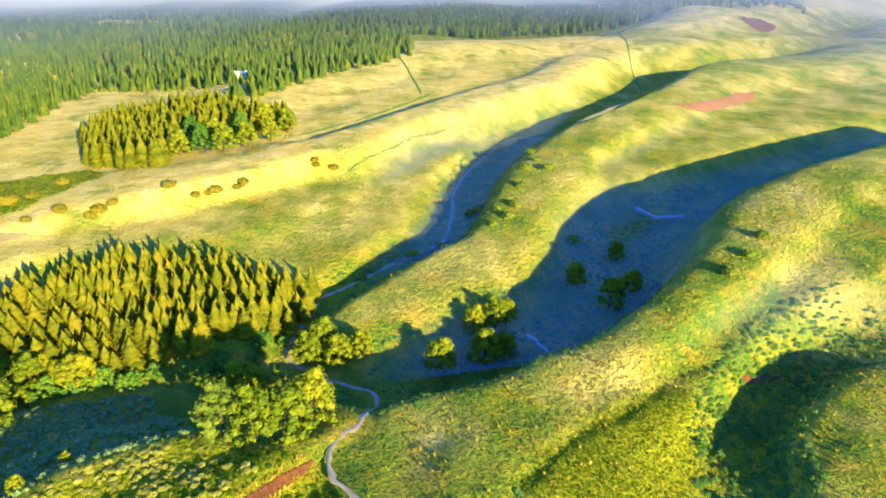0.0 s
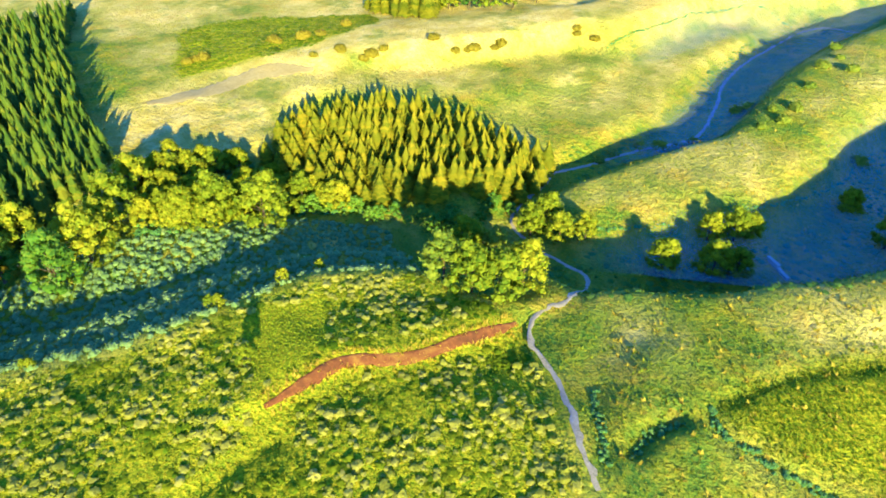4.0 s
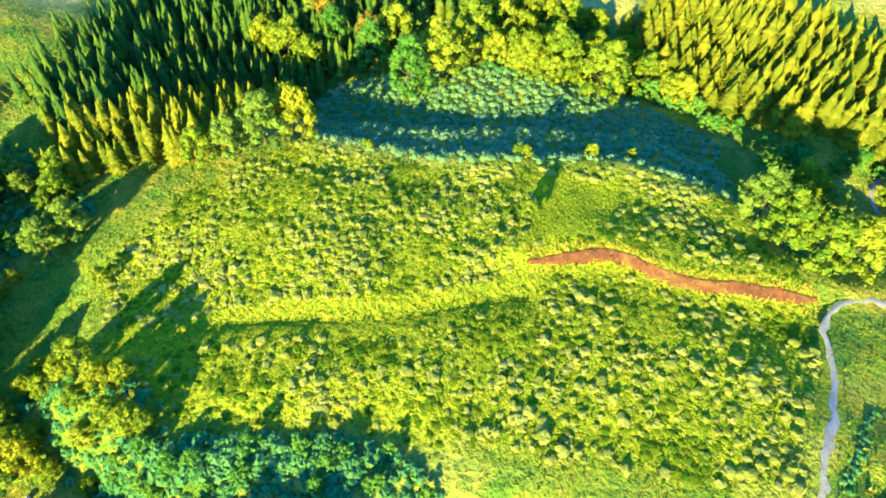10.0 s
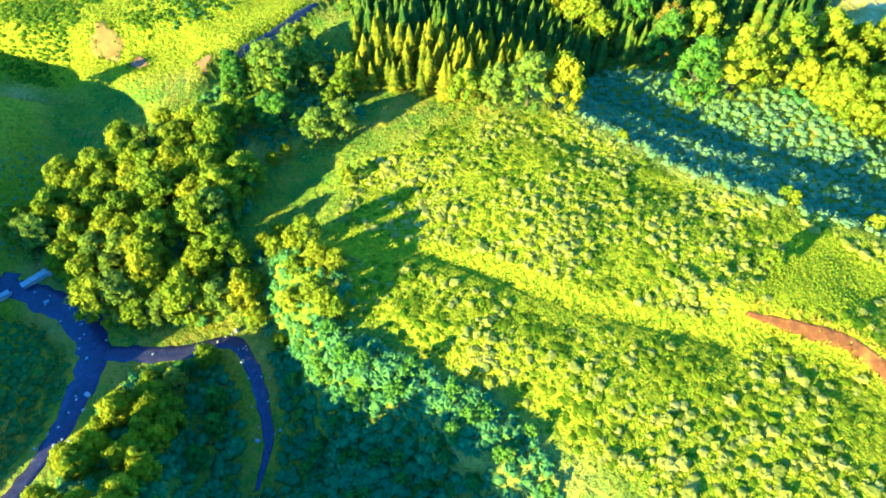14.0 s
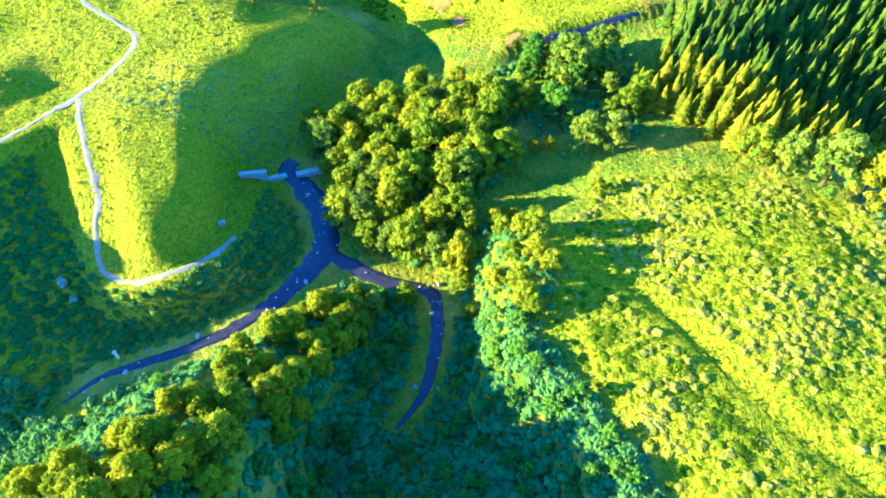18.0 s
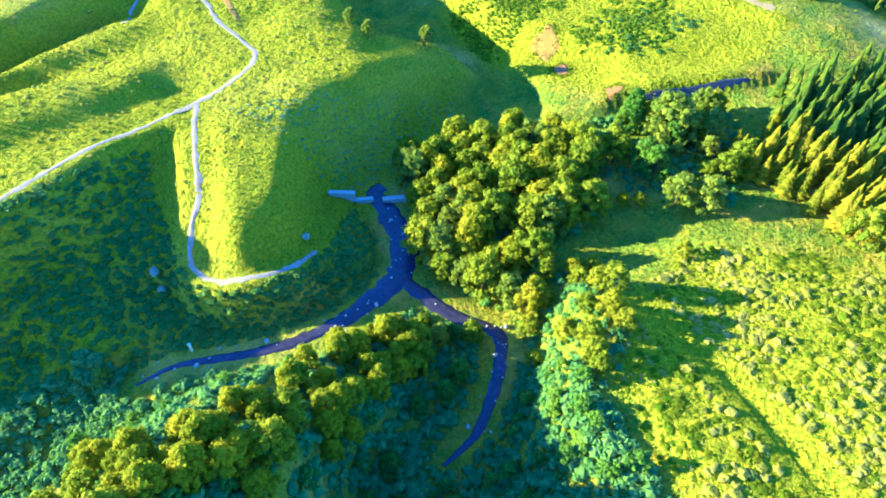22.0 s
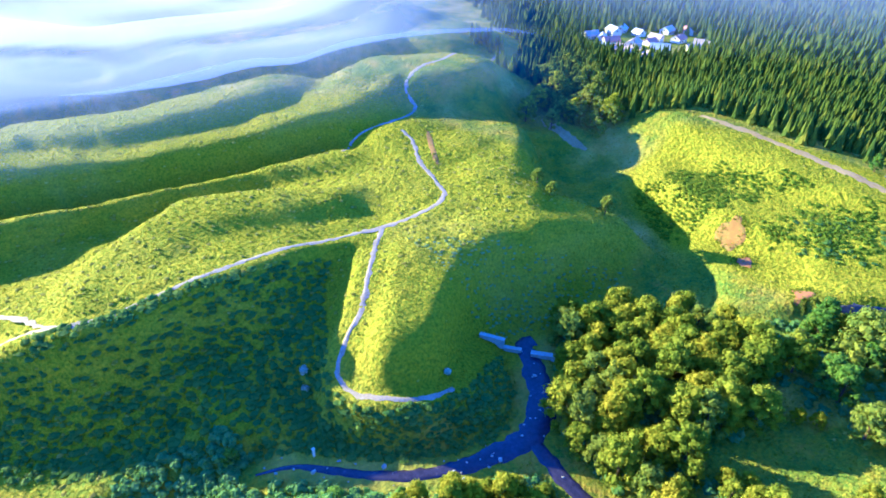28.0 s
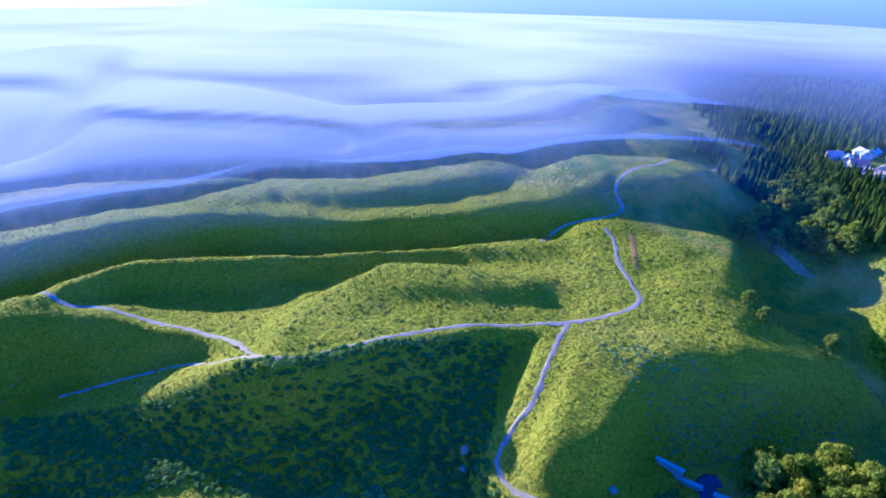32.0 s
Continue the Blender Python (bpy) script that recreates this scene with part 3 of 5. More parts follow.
GREEN_CLUMP = [(-121.0, 406.6), (-106.2, 404.7), (-90.4, 397.7), (-78.4, 410.0), (-66.8, 431.4), (-57.7, 454.7), (-103.9, 427.1), (-86.8, 437.2), (-74.7, 460.9), (-116.7, 425.5)]
HOUSE_TREES = [(-292.9, -36.5), (-316.1, -34.1), (-313.2, -59.8), (-309.6, -45.9), (-318.6, -27.3), (-285.3, -69.5), (-337.3, -41.4)]
VALLEY_SHRUBS = [(60.1, 312.8), (65.1, 293.1), (74.5, 295.1), (93.2, 347.9), (103.5, 361.1), (104.8, 380.3), (105.9, 344.0), (11.3, 270.2), (19.6, 271.8), (0.2, 260.0), (-5.0, 252.1), (34.5, 280.9), (27.5, 276.3), (56.0, 316.0), (58.7, 274.8), (68.7, 282.1), (83.3, 320.4), (99.5, 273.8), (139.0, 193.5), (152.0, 205.0), (127.0, 185.0)]
BEND_STRIP = [(-159.0, -207.4), (-150.1, -192.6), (-144.0, -180.9)]
VALLEY_STRIP = [(-234.6, -207.6), (-231.5, -190.8), (-230.6, -173.7)]
RED_SHED = [(-281.5, -24.9)]
POLES = [(-271.8, -58.6), (-268.8, -41.0), (-268.4, -32.4)]
SHRUBS_RIDGE = [(-136.5, 301.7), (-87.1, 330.9), (-31.9, 370.2), (-149.6, 301.1), (-162.0, 293.1), (-106.3, 329.1), (-73.6, 339.4), (-129.0, 310.0), (-21.8, 370.3), (-93.5, 326.7), (-134.1, 304.7), (-84.3, 332.8), (-70.3, 342.9), (-32.4, 372.0), (-150.7, 302.3)]
CEDAR_WOOD = [(-23.1, 242.8), (-25.8, 217.2), (-41.2, 200.7), (-71.8, 184.9), (-89.0, 181.1), (-120.3, 190.8), (-142.1, 194.3), (-139.9, 233.9), (-105.8, 261.2), (-70.0, 256.0), (-37.8, 242.7)]
CEDAR_FOREST = [(-184.0, -0.3), (-185.5, -13.9), (-172.7, -6.3), (-153.6, 34.0), (-176.9, 70.9), (-180.4, 78.9), (-187.6, 168.7), (-228.0, 199.3), (-296.3, 261.1), (-358.3, 332.3), (-397.8, 197.4), (-241.0, 18.1), (-218.4, -3.7)]
KNOLL_WOOD = [(-130.7, -100.5), (-154.1, -91.4), (-161.2, -69.3), (-157.9, -47.8), (-137.2, -34.0), (-112.9, -39.7), (-96.5, -32.4), (-96.6, -50.8), (-96.2, -67.9), (-112.8, -83.4)]
SPUR_WOOD = [(-83.3, -59.0), (-73.4, -70.2), (-52.6, -67.3), (-30.0, -67.8), (-15.0, -72.0), (-4.0, -86.0), (8.0, -100.0), (16.0, -84.0), (0.0, -62.0), (-20.0, -48.3), (-43.3, -49.8), (-69.5, -46.7)]
RAVINE_SCRUB = [(-88.0, -29.3), (-78.0, -10.2), (-63.0, 6.8), (-46.5, 22.1), (-42.4, -21.7), (-63.3, -22.5), (-74.8, -25.6)]
RAVINE_EAST = [(-52, 22), (-28, 28), (0, 58), (14, 70), (24, 60), (14, 24), (-12, -18), (-42, -22)]
SPUR_NEAR = [(-52, -52), (-25, -50), (0, -62), (14, -86), (30, -60), (10, -28), (-20, -20), (-45, -30)]
RAVINE_INNER = [(-82.4, -64.3), (-85.4, -43.9), (-70.2, -35.9), (-51.1, -35.0), (-35.3, -46.1), (-25.8, -52.3), (-48.5, -54.5)]
SPUR_FLANK = [(-26.1, -126.3), (-34.1, -102.5), (-50.4, -82.1), (-53.6, -68.2), (-30.0, -67.8), (-15.0, -68.9), (-4.0, -81.4), (-12.8, -115.4)]
RAVINE_FLOOR = [(-85.1, -32.0), (-75.3, -10.9), (-66.7, 3.8), (-52.9, 22.0), (-30.9, -41.1), (-51.3, -38.7), (-51.9, -27.6), (-72.3, -28.1)]
MEADOW_SCRUB = [(-215.7, -134.2), (-225.7, -131.4), (-247.9, -120.0), (-254.9, -91.2), (-258.5, -80.8), (-243.7, -90.5), (-215.5, -99.6), (-202.1, -102.2), (-204.9, -113.0)]
MEADOW_SCRUB_LOW = [(-217.7, -80.7), (-243.4, -73.1), (-261.0, -55.7), (-234.5, -44.5), (-221.6, -54.7), (-211.7, -74.6)]
WEST_SCRUB = [(-222.3, -77.4), (-248.4, -61.2), (-248.5, -35.5), (-233.9, -34.2), (-217.1, -52.0), (-213.0, -71.6)]
STREAM_MEADOW = [(-60.9, -95.8), (-83.8, -92.4), (-104.7, -99.8), (-99.6, -88.2), (-87.5, -78.5), (-71.0, -78.0), (-53.6, -89.3), (-40.1, -104.6), (-49.2, -112.0)]
LIGHT_WOOD = [(-149.8, 132.6), (-128.2, 141.1), (-113.1, 170.6), (-84.7, 177.4), (-120.3, 190.8), (-142.1, 194.3), (-174.4, 178.5), (-174.9, 161.5)]
FIELD = [(-143.0, 56.3), (-110.5, 77.0), (-88.4, 100.0), (-73.2, 120.6), (-49.9, 132.8), (-30.2, 126.1), (-15.5, 122.4), (-8.0, 108.3), (0.4, 89.0), (6.0, 75.2), (-46.5, 26.1), (-63.6, 10.1), (-78.8, -6.5), (-96.5, -18.1), (-133.5, -4.7), (-145.4, 24.1)]
MOWN = [(-83.3, 95.7), (-82.2, 104.7), (-68.3, 112.2), (-59.9, 100.6), (-60.6, 88.0), (-67.1, 78.2)]
SHADE_SLOPE = [(-146.2, 58.6), (-184, 84), (-182.6, 94.1), (-152.6, 126.9), (-123.0, 162.0), (-73.1, 172.7), (-47.9, 136.5), (-74.8, 123.2), (-89.9, 102.0), (-112.1, 78.7)]
WEST_THICKET = [(-177.2, -55.5), (-192.6, -37.0), (-204.6, -12.6), (-156.4, 0.9), (-149.0, -23.0), (-152.7, -41.5)]
SLOPE_SOUTH = [(73.7, -161.9), (82.1, -197.3), (64.3, -193.8), (-2.9, -166.1), (-78.7, -156.9), (-67.6, -139.8), (-57.0, -120.1), (-55.1, -99.5), (-82.3, -88.6), (-89.8, -87.5), (-65.2, -79.4), (-35.9, -108.4), (0.4, -131.0), (23.2, -151.1)]
STREAM_END = [(14, -112), (10, -128), (-10, -130), (-26, -120), (-32, -110), (-22, -102), (-4, -104)]
BOWL = [(-104.0, -147.2), (-130.5, -124.8), (-175.1, -101.1), (-122.9, -101.5), (-110.5, -107.4), (-100.9, -121.9)]
THICKET = [(-108.1, -37.7), (-115.7, -26.9), (-99.1, -13.0), (-81.9, -7.0), (-77.5, -17.8), (-88.1, -32.4)]
WOOD_NORTH = [(-199.3, 455.9), (-183.7, 516.5), (-113.3, 517.4), (-56.3, 481.4), (-57.1, 415.3), (-116.9, 367.8), (-169.1, 385.9)]


def curve_points(points, step=2.0):
    """A smooth line through plan points, evenly spaced."""
    p = np.array(points, float)
    p = np.vstack([2 * p[0] - p[1], p, 2 * p[-1] - p[-2]])
    out = []
    for a, b, c, d in zip(p[:-3], p[1:-2], p[2:-1], p[3:]):
        n = max(2, int(np.hypot(*(c - b)[:2]) / step))
        for k in range(n):
            s = k / n
            out.append(0.5 * (2 * b + (c - a) * s + (2 * a - 5 * b + 4 * c - d) * s * s + (3 * b - a - 3 * c + d) * s ** 3))
    out.append(p[-2])
    return np.array(out)


LEVELS = {}


def line_with_height(points):
    """A smooth line on the ground, with an even grade once it has been levelled."""
    key = tuple(map(tuple, points))
    if key in LEVELS:
        return LEVELS[key]
    c = curve_points([(*p[:2], 0) for p in points], 2.0)
    h = ground_at(c[:, 0], c[:, 1])
    for _ in range(6):
        h[1:-1] = (h[:-2] + h[1:-1] + h[2:]) / 3
    LEVELS[key] = np.column_stack([c[:, :2], h])
    return LEVELS[key]


def near_part(points, margin):
    """The rows and columns of the ground grid round a line."""
    p = np.array(points)[:, :2]
    a, b = p.min(0) - margin, p.max(0) + margin
    i0, i1 = np.searchsorted(GX, a[0]), np.searchsorted(GX, b[0])
    j0, j1 = np.searchsorted(GY, a[1]), np.searchsorted(GY, b[1])
    return slice(max(j0, 0), j1), slice(max(i0, 0), i1)


def cut_bench(points, half, edge):
    """Levels the ground across a track, or across a stream bed."""
    line = line_with_height(points)
    part_of = near_part(line, half + edge)
    q, h = along(line, MX[part_of], MY[part_of])
    k = smooth(half + edge, half, np.sqrt(q))
    GZ[part_of] = GZ[part_of] * (1 - k) + h * k


def cut_step(points, rise, half, fade):
    """A bank: the ground on the line's left side stands higher, fading out over some metres."""
    line = np.array(points, float)
    part_of = near_part(line, fade)
    x, y = MX[part_of], MY[part_of]
    flat = [(p[0], p[1], 0) for p in line]
    q, _ = along(flat, x, y)
    side, best = np.zeros(x.shape), np.full(x.shape, 1e12)
    for a, b in zip(line[:-1], line[1:]):
        d = b - a
        s = np.clip(((x - a[0]) * d[0] + (y - a[1]) * d[1]) / (d @ d), 0, 1)
        e = (x - a[0] - s * d[0]) ** 2 + (y - a[1] - s * d[1]) ** 2
        cross = d[0] * (y - a[1]) - d[1] * (x - a[0])
        side, best = np.where(e < best, np.sign(cross), side), np.minimum(e, best)
    dist = np.sqrt(q)
    GZ[part_of] += rise * (smooth(-half, half, side * dist) - 0.5) * smooth(fade, fade * 0.3, dist)


def cut_trench(points, depth, half):
    line = line_with_height(points)
    part_of = near_part(line, half * 2)
    q, _ = along(line, MX[part_of], MY[part_of])
    GZ[part_of] -= depth * smooth(half * 1.6, half * 0.4, np.sqrt(q))


for points in (TRACK_NORTH, TRACK_VALLEY, ROAD_RIDGE, ROAD_SIDE, TRACK_SPUR, PATH_BACK):
    cut_bench(points, 3.0, 4.0)
cut_bench(LANE_WEST, 4.5, 5.0)
for points in (STREAM_MAIN, STREAM_SIDE):
    cut_bench(points, 6.5, 4.0)
cut_step(RED_BANK, 2.4, 2.2, 18)
cut_step([p for p in TERRACE], 3.5, 2.0, 16)
for points, depth in ((STRIP_BANK, 1.0), (DITCH_EAST, 1.3), (DITCH_NEAR, 1.8), (DITCH_TRACK, 1.0), (PLATEAU_LINE, 0.8)):
    cut_trench(points, depth, 2.2)

def mesh_from(name, verts, faces, material, soft=False):
    """A mesh from points and faces of one size (arrays), or of mixed sizes (lists)."""
    me = bpy.data.meshes.new(name)
    v = np.asarray(verts, np.float32)
    if isinstance(faces, np.ndarray):
        n = faces.shape[1]
        me.vertices.add(len(v))
        me.vertices.foreach_set("co", v.ravel())
        me.loops.add(faces.size)
        me.loops.foreach_set("vertex_index", faces.ravel().astype(np.int32))
        me.polygons.add(len(faces))
        me.polygons.foreach_set("loop_start", np.arange(0, faces.size, n, dtype=np.int32))
        me.update(calc_edges=True)
    else:
        me.from_pydata(v.tolist(), [], faces)
    if material is not None:
        me.materials.append(material)
    me.polygons.foreach_set("use_smooth", [soft] * len(me.polygons))
    me.update()
    return me


nx, ny = len(GX), len(GY)
idx = np.arange(nx * ny).reshape(ny, nx)
quads = np.stack([idx[:-1, :-1], idx[:-1, 1:], idx[1:, 1:], idx[1:, :-1]], -1).reshape(-1, 4)
ground_mesh = mesh_from("ground", np.stack([MX, MY, GZ], -1).reshape(-1, 3), quads, GRASS, True)
dry_layer = ground_mesh.attributes.new("dry", "FLOAT", "POINT")
dry_layer.data.foreach_set("value", GDRY.ravel().astype(np.float32))


def in_area(points):
    p = np.array(points, float)

    def test(x, y):
        hit = np.zeros(np.shape(x), bool)
        for a, b in zip(p, np.roll(p, -1, 0)):
            cross = (a[1] > y) != (b[1] > y)
            hit ^= cross & (x < (b[0] - a[0]) * (y - a[1]) / (b[1] - a[1] + 1e-12) + a[0])
        return hit
    return test


WEST_MEADOW = [(-262, -150), (-284, -110), (-284, -40), (-262, -8), (-205, -20), (-190, -60), (-196, -100), (-212, -132), (-228, -148)]
sown = np.zeros(MX.shape)
SOUTH_RIDGES = [(-160, -240), (-190, -150), (-190, -104), (-120, -97), (-80, -88), (-50, -94), (-30, -116), (0, -140), (60, -150), (110, -200), (110, -300), (-60, -330)]
for area, much in ((FIELD, 1), (WEST_MEADOW, 1), (GREEN_BAND, 1), (PLATEAU_LUSH, 1), (SOUTH_RIDGES, 0.8)):
    sown = np.maximum(sown, much * in_area(area)(MX, MY))
for _ in range(3):
    sown[1:-1, 1:-1] = (sown[1:-1, 1:-1] * 2 + sown[:-2, 1:-1] + sown[2:, 1:-1] + sown[1:-1, :-2] + sown[1:-1, 2:]) / 6
meadow_layer = ground_mesh.attributes.new("meadow", "FLOAT", "POINT")
meadow_layer.data.foreach_set("value", sown.ravel().astype(np.float32))
ground = tagged(new("ground", ground_mesh), "rolling grass hills in green and straw yellow", "ground", kind="structure")


def ribbon(name, points, width, lift, material, across=4, step=2.0, uneven=0.12):
    """A strip that lies on the ground along a line."""
    c = curve_points(points, step)
    d = np.gradient(c[:, :2], axis=0)
    d /= np.hypot(d[:, 0], d[:, 1])[:, None] + 1e-9
    side = np.stack([-d[:, 1], d[:, 0]], 1)
    r = np.random.RandomState(len(c))
    w = np.full(len(c), width) if np.isscalar(width) else np.interp(np.linspace(0, 1, len(c)), np.linspace(0, 1, len(width)), width)
    level = line_with_height(points)[:, 2]
    level = np.interp(np.linspace(0, 1, len(c)), np.linspace(0, 1, len(level)), level)
    verts, faces = [], []
    for k in range(len(c)):
        for j in range(across + 1):
            f = j / across - 0.5
            edge = 1 + (r.uniform(-uneven, uneven) * 2 if j in (0, across) else 0)
            x, y = c[k, :2] + side[k] * w[k] * f * edge
            crown = lift * (1 if 0 < j < across else -0.6)
            verts.append((x, y, level[k] + crown))
    n = across + 1
    for k in range(len(c) - 1):
        for j in range(across):
            faces.append((k * n + j, k * n + j + 1, (k + 1) * n + j + 1, (k + 1) * n + j))
    return new(name, mesh_from(name, verts, faces, material, True))


# ---- tracks and stream ----
for line_name, points, width in (("track", TRACK_NORTH, 1.7), ("track", TRACK_VALLEY, 2.0), ("road", ROAD_RIDGE, 2.1), ("track", ROAD_SIDE, 1.8),
                                 ("track", TRACK_SPUR, 2.1), ("track", PATH_BACK, 2.0), ("road", LANE_WEST, 5.0)):
    tagged(ribbon(line_name, points, width, 0.07, LANE_EARTH if width == 5.0 else TRACK, uneven=0.34), "pale gravel farm track worn into the grass", "track", kind="structure")
for points, width in ((STREAM_MAIN, (6, 8, 9, 7.5, 4.5, 3.5, 2.5, 0.6)), (STREAM_SIDE, (5, 5, 4, 4, 3, 1))):
    tagged(ribbon("stream", points, width, 0.25, STREAM, 6), "dark wet stream bed with pale stones", "stream", kind="structure")


# ---- plants ----
def part(name, mesh, parent, label=""):
    ob = new(name, mesh)
    ob.parent = parent
    return tagged(ob, label)


def cedar_shape(seed, height, radius, whorls, sides):
    """A narrow conifer: drooping ragged whorls round a stem."""
    r = random.Random(seed)
    verts, faces = [], []
    for w in range(whorls):
        f = w / whorls
        z0 = height * (0.08 + 0.80 * f)
        rad = radius * (1 - f ** 1.6) ** 0.85 * r.uniform(0.85, 1.15) + 0.012 * height
        drop = height / whorls * r.uniform(0.9, 1.3)
        top, turn = len(verts), r.uniform(0, 6.28)
        lean = radius * 0.08
        verts.append((r.uniform(-lean, lean), r.uniform(-lean, lean), z0 + drop * 1.5))
        for s in range(sides):
            a = turn + 6.283 * s / sides
            k = rad * (r.uniform(0.9, 1.2) if s % 2 == 0 else r.uniform(0.65, 0.85))
            verts.append((k * math.cos(a), k * math.sin(a), z0 - drop * (0.3 if s % 2 == 0 else -0.15) * r.uniform(0.4, 1.5)))
        for s in range(sides):
            faces.append((top, top + 1 + s, top + 1 + (s + 1) % sides))
    return np.array(verts), np.array(faces)


def stem_shape(height, radius, sides=7, limbs=0, spread=3.0, seed=0):
    """A tapered trunk, with limbs that rise outwards from it."""
    r = random.Random(seed)
    verts, faces = [], []

    def tube(path, radii):
        base = len(verts)
        for p, q in zip(path, radii):
            for s in range(sides):
                a = 6.283 * s / sides
                verts.append((p[0] + q * math.cos(a), p[1] + q * math.sin(a), p[2]))
        for k in range(len(path) - 1):
            for s in range(sides):
                a, b = base + k * sides + s, base + k * sides + (s + 1) % sides
                faces.append((a, b, b + sides, a + sides))
    lean = (r.uniform(-0.04, 0.04) * height, r.uniform(-0.04, 0.04) * height)
    tube([(lean[0] * f, lean[1] * f, height * f - 0.4) for f in (0, 0.08, 0.4, 0.75, 1)], [radius * k for k in (1.35, 1, 0.75, 0.45, 0.12)])
    for k in range(limbs):
        a, f = 6.283 * (k + r.uniform(-0.3, 0.3)) / limbs, r.uniform(0.3, 0.6)
        d = spread * r.uniform(0.5, 0.8)
        z = height * f
        tube([(lean[0] * f + math.cos(a) * d * g, lean[1] * f + math.sin(a) * d * g, z + height * 0.32 * g ** 0.8) for g in (0, 0.35, 0.7, 1)],
             [radius * q for q in (0.42, 0.3, 0.2, 0.08)])
    return np.array(verts), np.array(faces)


BALL = bmesh.new()
bmesh.ops.create_icosphere(BALL, subdivisions=1, radius=1)
BALL.verts.index_update()
BALL_V, BALL_F = np.array([v.co[:] for v in BALL.verts]), np.array([[v.index for v in f.verts] for f in BALL.faces])
BALL.free()
DOME = bmesh.new()
bmesh.ops.create_icosphere(DOME, subdivisions=2, radius=1)
bmesh.ops.delete(DOME, geom=[v for v in DOME.verts if v.co.z < -0.5], context="VERTS")
DOME.verts.index_update()
DOME_V, DOME_F = np.array([v.co[:] for v in DOME.verts]), np.array([[v.index for v in f.verts] for f in DOME.faces])
DOME.free()


def tufts_on(r, centre, radius, count, size, up=-0.35):
    """Small bent leaf tufts over the surface of a rounded mass, as triangles."""
    d = r.normal(size=(count * 2, 3))
    d /= np.linalg.norm(d, axis=1)[:, None]
    d = d[d[:, 2] > up][:count]
    p = np.array(centre) + d * np.array(radius) * r.uniform(0.86, 1.24, (len(d), 1))
    t = np.cross(d, r.normal(size=d.shape))
    t /= np.linalg.norm(t, axis=1)[:, None] + 1e-9
    b = np.cross(d, t)
    s = size * r.uniform(0.6, 1.4, (len(d), 1))
    lift = d * s * r.uniform(0.1, 1.3, (len(d), 1))
    v = np.stack([p - t * s - b * s * 0.6, p + t * s - b * s * 0.6, p + b * s * 1.1 + lift], 1).reshape(-1, 3)
    return v, np.arange(len(v)).reshape(-1, 3)


def crown_shape(seed, height, spread, lobes=46, tufts=32, size=0.25):
    """A broadleaf crown: rounded masses of foliage with a rough skin of tufts and gaps between them."""
    r = np.random.RandomState(seed)
    verts, faces, base = [], [], 0
    for k in range(lobes):
        a, f = 2.399 * k + r.uniform(-0.4, 0.4), (k + 0.5) / lobes
        d = spread * 0.68 * math.sqrt(f) * r.uniform(0.75, 1.15)
        z = height * (0.80 - 0.60 * f ** 1.3 + r.uniform(-0.08, 0.10))
        q = spread * r.uniform(0.12, 0.24)
        c = (d * math.cos(a), d * math.sin(a), z)
        rad = (q, q, q * r.uniform(0.75, 1.0))
        v = np.array(c) + BALL_V * np.array(rad) * 0.88 * r.uniform(0.85, 1.12, (len(BALL_V), 1))
        verts.append(v)
        faces.append(BALL_F + base)
        base += len(v)
        v, g = tufts_on(r, c, rad, tufts, size)
        verts.append(v)
        faces.append(g + base)
        base += len(v)
    return np.concatenate(verts), np.concatenate(faces)


def shrub_shape(seed, tufts=26, lobes=3, size=0.26):
    """A low dome of foliage, one metre in radius."""
    r = np.random.RandomState(seed)
    verts, faces, base = [], [], 0
    for k in range(lobes):
        a, d, q = r.uniform(0, 6.283), 0.42 * (k > 0), r.uniform(0.5, 0.75)
        c, rad = (d * math.cos(a), d * math.sin(a), q * 0.55), (q, q, q * 0.85)
        v, g = tufts_on(r, c, rad, tufts, size, -0.2)
        for vv, gg in ((np.array(c) + BALL_V * np.array(rad) * 1.0 * r.uniform(0.88, 1.12, (len(BALL_V), 1)), BALL_F), (v, g)):
            verts.append(vv)
            faces.append(gg + base)
            base += len(vv)
    return np.concatenate(verts), np.concatenate(faces)


def puff_shape(seed, tufts=20):
    """A low round bush of fine twigs, one metre in radius."""
    r = np.random.RandomState(seed)
    lump = 1 + 0.26 * np.sin(DOME_V @ r.normal(size=(3, 5)) * 4 + r.uniform(0, 6, 5)).mean(1, keepdims=True) * 2
    v = DOME_V * lump * np.array((1, 1, 0.8)) * r.uniform(0.82, 1.16, (len(DOME_V), 1)) + (0, 0, 0.3)
    w, g = tufts_on(r, (0, 0, 0.3), (1.02, 1.02, 0.82), tufts, 0.21, -0.2)
    return np.concatenate([v, w]), np.concatenate([DOME_F, g + len(v)])


def small_puff(seed, tufts=14):
    """A small tight bush, one metre in radius."""
    r = np.random.RandomState(seed)
    v = BALL_V * np.array((1, 1, 0.75)) * r.uniform(0.8, 1.2, (len(BALL_V), 1)) + (0, 0, 0.3)
    w, g = tufts_on(r, (0, 0, 0.3), (0.95, 0.95, 0.75), tufts, 0.25, -0.1)
    return np.concatenate([v, w]), np.concatenate([BALL_F, g + len(v)])


def tuft_shape(seed, blades=5):
    """A tuft of broad grass blades, one metre high."""
    r = np.random.RandomState(seed)
    v, f = [], []
    for k in range(blades):
        a, w, out, h = r.uniform(0, 6.283), r.uniform(0.16, 0.3), r.uniform(0.3, 0.75), r.uniform(0.55, 1.0)
        c, s = math.cos(a), math.sin(a)
        v += [(-s * w, c * w, 0), (s * w, -c * w, 0), (c * out, s * out, h)]
        f.append((3 * k, 3 * k + 1, 3 * k + 2))
    return np.array(v), np.array(f)


